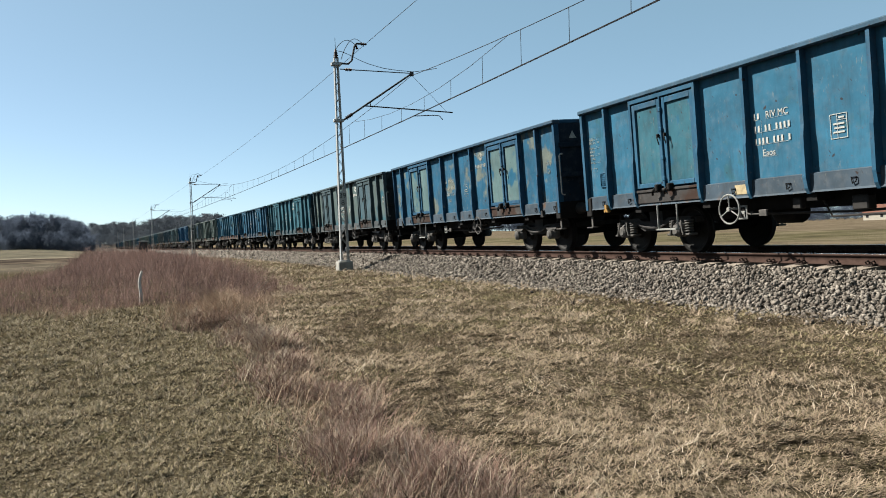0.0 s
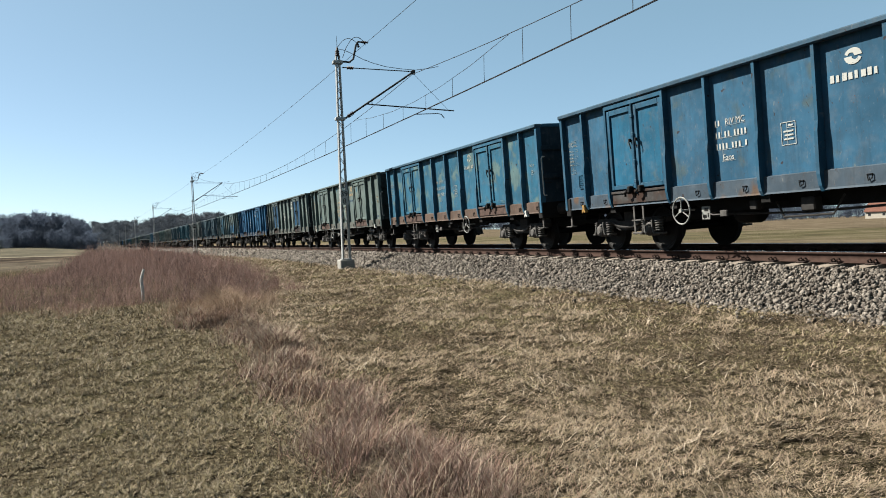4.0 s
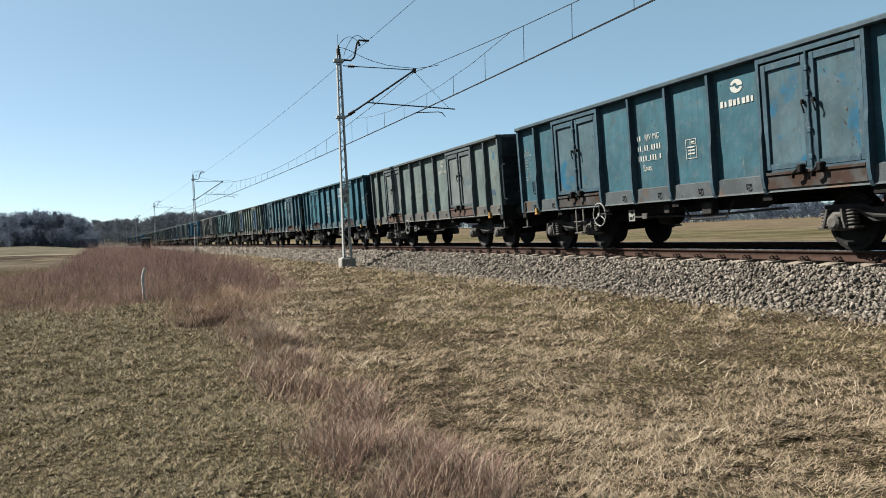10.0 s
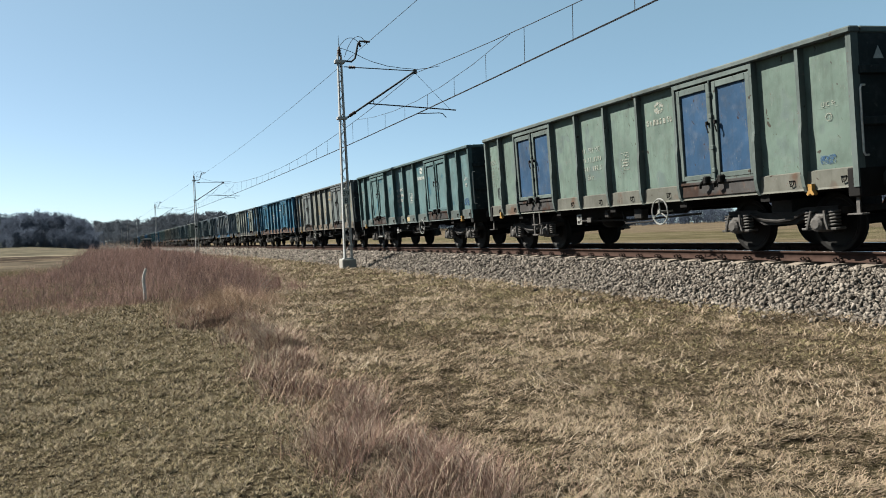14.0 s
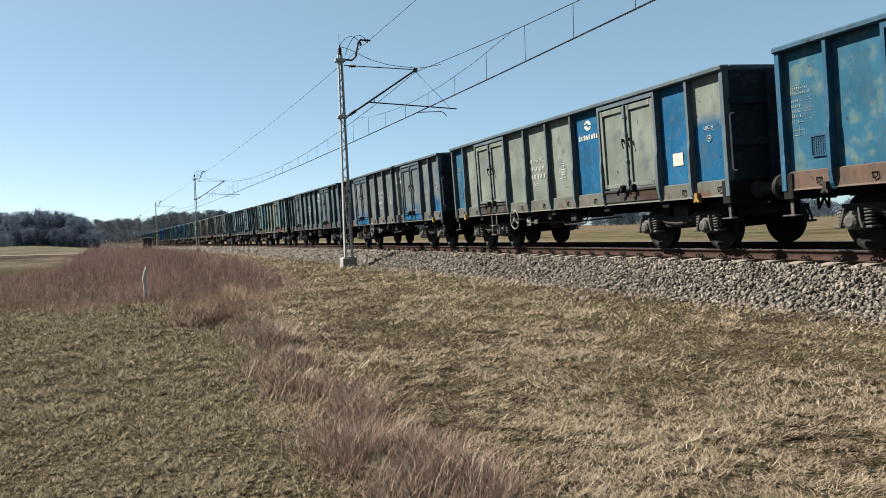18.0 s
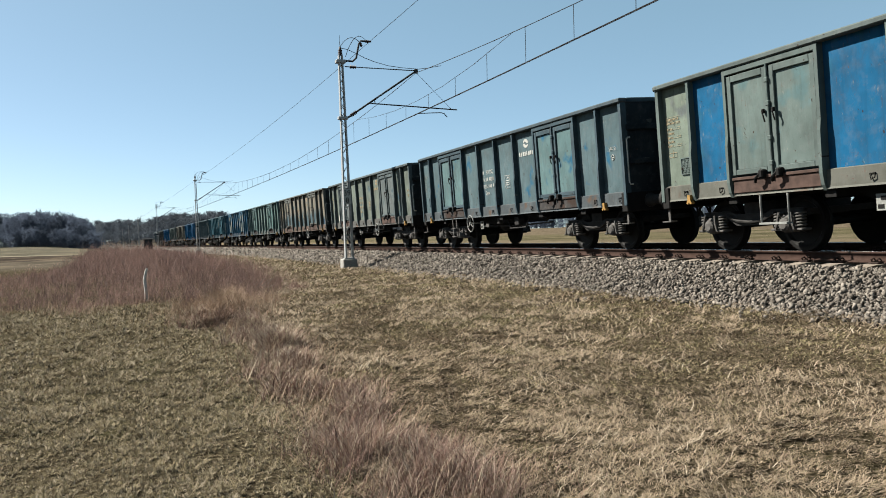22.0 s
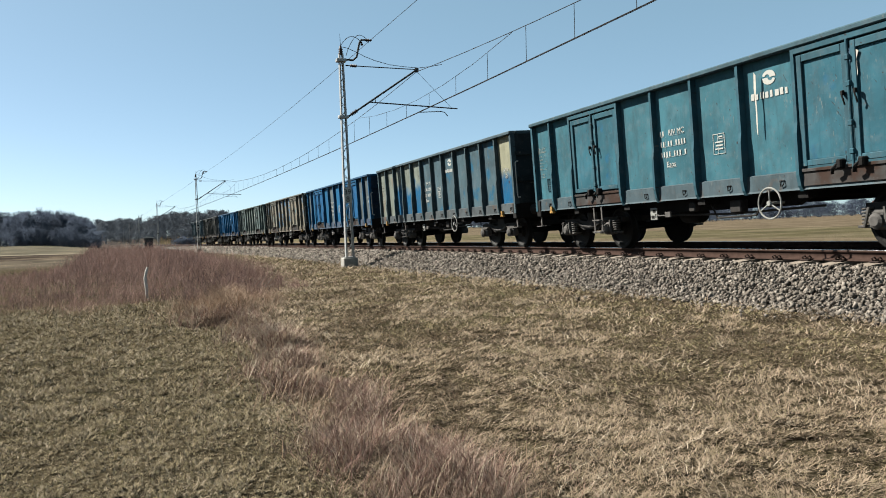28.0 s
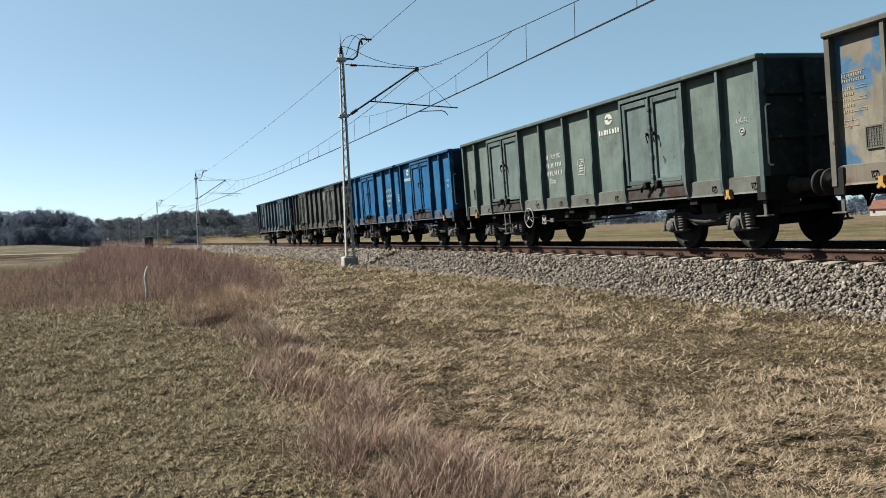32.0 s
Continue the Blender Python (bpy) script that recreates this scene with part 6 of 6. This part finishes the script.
    keep = (fy > 19.9 + 0.7 * np.sin(fx * 1.1) + 0.5 * np.sin(fx * 2.7 + 1) + np.where(fx > -10.4, -1.5, 0.3)) & (fx < np.interp(fy, [19, 24, 36], [-8.2, -7.7, -6.5]))
    fx, fy = fx[keep], fy[keep]
    blades("foot_grass", fx, fy, rng.uniform(0.1, 0.34, len(fx)), rng.uniform(0.4, 0.98, len(fx)), 0.009 * rng.uniform(0.6, 1.4, len(fx)), MAT["reed"], "long straw-coloured grass at the foot of the thicket", "grass", rng)


build_scrub()


def build_stake():
    s = Shape().tube([(0, 0, -0.1), (0.015, 0, 0.3), (-0.01, 0, 0.6), (0.03, 0, 0.78), (0.07, 0, 0.9)], [0.045, 0.042, 0.04, 0.038, 0.026], 8)
    ob = new("wooden_stake", s.mesh("wooden_stake", plain("peeled_wood", (0.78, 0.72, 0.66), 0.8, 0.0, 0.2, 9.0)))
    ob.location = (-11.32, 22.4, float(ground_z(-11.32, 22.4)))
    tagged(ob, "weathered whitish wooden stake at the edge of the thicket", "post")
    br = Shape()
    rng = random.Random(4)
    for k in range(7):
        a = rng.uniform(-0.4, 0.4)
        x, y = -8.6 + rng.uniform(-0.3, 0.3), 22.2 + rng.uniform(-0.4, 0.4)
        z = float(ground_z(x, y))
        br.tube([(x, y, z), (x + 0.25, y + a, z + 0.12), (x + 0.55, y + 1.5 * a, z + rng.uniform(0.15, 0.5))], [0.02, 0.015, 0.006], 5)
    tagged(new("fallen_branch", br.mesh("fallen_branch", MAT["bark"])), "bleached dead branch lying by the thicket", "branch", kind="stuff")


build_stake()

# ---- woods, hut and houses far off ----


def build_tree(rng, height, spread, twigs, pine=False, low=0.3):
    """A bare winter tree: trunk, limbs and a broken crown of twigs. Returns vertices and quads."""
    V, F = [], []

    def stick(a, b, r0, r1):
        d = (b - a).normalized()
        s = d.orthogonal().normalized()
        u = d.cross(s)
        k = len(V)
        for p, r in ((a, r0), (b, r1)):
            for j in range(3):
                t = 2.094 * j
                V.append(p + r * (math.cos(t) * s + math.sin(t) * u))
        for j in range(3):
            F.append((k + j, k + (j + 1) % 3, k + 3 + (j + 1) % 3, k + 3 + j))
    top = Vector((rng.uniform(-0.4, 0.4), rng.uniform(-0.4, 0.4), height * 0.92))
    stick(Vector((0, 0, -0.3)), top, height * 0.018, height * 0.005)
    for k in range(twigs):
        t = rng.uniform(low if not pine else 0.45, 1.0)
        a = rng.uniform(0, 6.28)
        reach = spread * (math.sin(math.pi * min(1, max(0.02, (t - low + 0.1) / (1.1 - low)))) ** 0.6 if not pine else 1.25 - t) * rng.uniform(0.5, 1.1)
        p = top * t
        q = p + Vector((math.cos(a) * reach, math.sin(a) * reach, reach * rng.uniform(0.2, 0.9) * (1 if not pine else 0.2)))
        if k % 3 == 0:
            stick(p, q, height * 0.006, height * 0.002)
        # spray of twigs at the tip
        for _ in range(7):
            c = q + Vector((rng.gauss(0, 1), rng.gauss(0, 1), rng.gauss(0, 0.8))) * spread * 0.24
            d = Vector((rng.gauss(0, 1), rng.gauss(0, 1), rng.gauss(0.6, 1))).normalized() * spread * rng.uniform(0.12, 0.36)
            w = d.orthogonal().normalized() * spread * rng.uniform(0.015, 0.06)
            k2 = len(V)
            V.extend([c - d - w * 0.4, c - d * 0.2 + w, c + d, c + d * 0.1 - w])
            F.append((k2, k2 + 1, k2 + 2, k2 + 3))
    return np.array([tuple(v) for v in V]), np.array(F)


def build_wood(name, label, rng, spots, kinds, mat):
    """spots: x, y, size factor."""
    V, F, k = [], [], 0
    for x, y, f in spots:
        v, q = kinds[rng.randrange(len(kinds))]
        a, sc = rng.uniform(0, 6.28), f * rng.uniform(0.85, 1.15)
        c, s = math.cos(a), math.sin(a)
        R = np.array([[c, -s, 0], [s, c, 0], [0, 0, 1]]) * sc
        V.append(v @ R.T + np.array([x, y, float(ground_z(x, y))]))
        F.append(q + k)
        k += len(v)
    ob = new(name, quick_mesh(name, np.concatenate(V), np.concatenate(F), mat))
    return tagged(ob, label, "woodland", kind="stuff")


def far_woods():
    rng = random.Random(21)
    kinds = [build_tree(rng, 12.2, 2.5, 64) for _ in range(5)] + [build_tree(rng, 12.6, 2.1, 64, True)]
    far_kinds = [build_tree(rng, 15.5, 4.0, 50) for _ in range(4)]
    spots = []
    for k in range(420):
        d = rng.uniform(330, 440)
        az = rng.uniform(-0.30, -0.078)
        f = 1.0 + 0.035 * math.sin(az * 90) + 0.03 * math.sin(az * 230)
        if az > -0.083:
            f *= 0.85
        spots.append((-10.8 + d * math.sin(az), d * math.cos(az), f))
    # brush along the edge of the wood
    brush = []
    for k in range(480):
        d = rng.uniform(322, 350)
        az = rng.uniform(-0.30, -0.07)
        brush.append((-10.8 + d * math.sin(az), d * math.cos(az), rng.uniform(0.25, 0.62)))
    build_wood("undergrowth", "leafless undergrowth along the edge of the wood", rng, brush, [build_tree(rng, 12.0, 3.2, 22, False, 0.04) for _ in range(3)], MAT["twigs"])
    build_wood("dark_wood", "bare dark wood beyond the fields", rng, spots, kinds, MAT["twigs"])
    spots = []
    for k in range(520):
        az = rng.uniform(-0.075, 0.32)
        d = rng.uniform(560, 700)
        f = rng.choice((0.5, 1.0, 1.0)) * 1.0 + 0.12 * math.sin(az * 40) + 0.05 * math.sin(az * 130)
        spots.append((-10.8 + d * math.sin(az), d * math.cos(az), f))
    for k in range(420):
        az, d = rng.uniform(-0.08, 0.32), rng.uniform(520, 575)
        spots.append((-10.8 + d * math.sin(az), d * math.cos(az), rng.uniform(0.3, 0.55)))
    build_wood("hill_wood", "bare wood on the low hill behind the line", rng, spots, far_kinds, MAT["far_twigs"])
    spots = []
    hedge = [build_tree(rng, 15.0, 4.6, 46, False, 0.06) for _ in range(4)]
    for k in range(520):
        az = rng.uniform(0.3, 1.05)
        d = rng.uniform(600, 680)
        spots.append((-10.8 + d * math.sin(az), d * math.cos(az), rng.uniform(0.55, 0.9) * (1 + 0.15 * math.sin(az * 60))))
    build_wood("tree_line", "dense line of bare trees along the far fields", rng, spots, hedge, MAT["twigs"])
    # bushes by the line
    bush = [build_tree(rng, 2.2, 1.3, 30) for _ in range(3)]
    spots = [(-10.8 + 175 * math.sin(a), 175 * math.cos(a), rng.uniform(0.5, 0.9)) for a in [0.012 + 0.002 * k for k in range(14)]]
    build_wood("bushes", "low dark bushes beyond the track", rng, spots, bush, MAT["twigs"])


far_woods()


def build_hut():
    h = tagged(new("signal_hut"), "small dark trackside hut with a white roof", "hut")
    part("wall", Shape().box(-0.9, 0.9, -0.9, 0.9, 0, 2.5, 0.03), plain("hut_wall", (0.05, 0.055, 0.06), 0.8), h)
    part("roof", Shape().extrude([(-1.1, 2.5), (1.1, 2.5), (1.1, 2.62), (0, 2.85), (-1.1, 2.62)], "y", -1.1, 1.1), MAT["white_paint"], h, "white roof")
    part("door", Shape().box(-0.4, 0.4, -0.93, -0.9, 0.05, 2.0, 0.01), plain("hut_door", (0.08, 0.08, 0.085), 0.7), h)
    x, y = -14.1, 188.0
    h.location = (x, y, float(ground_z(x, y)) - 0.05)


build_hut()


def build_house(x, y, turn, w, d, wall, roof_m, label):
    h = tagged(new("house"), label, "house", group="houses beyond the fields")
    h.matrix_basis = pose(x, y, float(ground_z(x, y)) - 0.05, 0, 0, turn)
    part("wall", Shape().extrude([(-w / 2, 0), (w / 2, 0), (w / 2, 3.0), (0, 6.2), (-w / 2, 3.0)], "y", -d / 2, d / 2), wall, h)
    for q in (-1, 1):
        part("roof", Shape().extrude([(0, 6.35), (0, 6.15), (q * (w / 2 + 0.5), 2.65), (q * (w / 2 + 0.5), 2.85)], "y", -d / 2 - 0.4, d / 2 + 0.4), roof_m, h, "red tiled roof slope")
    part("chimney", Shape().box(0.6, 1.2, -0.4, 0.3, 5.0, 7.0, 0.02), roof_m, h)
    for yy in (-d / 3.2, d / 3.2):
        for q in (-1, 1):
            win = part("window", Shape().box(q * w / 2 - 0.03, q * w / 2 + 0.03, yy - 0.65, yy + 0.65, 1.0, 2.3, 0.01), MAT["white_paint"], h)
            part("pane", Shape().box(q * (w / 2 + 0.02), q * (w / 2 + 0.04) + 0.001, yy - 0.55, yy + 0.55, 1.1, 2.2), MAT["ink"], win)
    for xx in (-w / 4, w / 4):
        win = part("window", Shape().box(xx - 0.55, xx + 0.55, -d / 2 - 0.03, -d / 2 + 0.03, 1.0, 2.3, 0.01), MAT["white_paint"], h)
        part("pane", Shape().box(xx - 0.45, xx + 0.45, -d / 2 - 0.045, -d / 2 - 0.02, 1.1, 2.2), MAT["ink"], win)


W_PALE, W_RED = plain("house_render", (0.55, 0.5, 0.42), 0.9, 0, 0.15, 1.0), plain("roof_tiles", (0.19, 0.085, 0.06), 0.85, 0, 0.3, 1.5)
for hx, hy, turn, w, d, wall in ((286, 246, 40, 8.5, 11, W_PALE), (322, 262, -30, 8, 10, W_PALE), (262, 238, 15, 7, 9, W_PALE), (330, 240, 70, 9, 12, W_PALE)):
    build_house(hx, hy, turn, w, d, wall, W_RED, "small distant house with a red tiled roof")


def motions():
    for n, w in WAGONS.items():
        walk(w, [(0.5 * k, wagon_pose(n, 0.5 * k)) for k in range(65)])
    # wheels roll while their wagon is near; far off the turn cannot be seen
    number = {w: n for n, w in WAGONS.items()}
    step = 1 / FPS
    for w, ws, y in WHEELSETS:
        n = number[w]
        inside = [k for k in range(0, 32 * FPS + 1) if -8 < wagon_s(n, k * step) < 42]
        keys = sorted({0, 32 * FPS, *inside})
        first, last = (inside[0], inside[-1]) if inside else (0, 0)
        rows = []
        for k in keys:
            turn = math.degrees(travelled(min(max(k, first), last) * step) / 0.457)
            rows.append((k * step, pose(0, y, 0.457, turn, 0, 0)))
        walk(ws, rows)


motions()
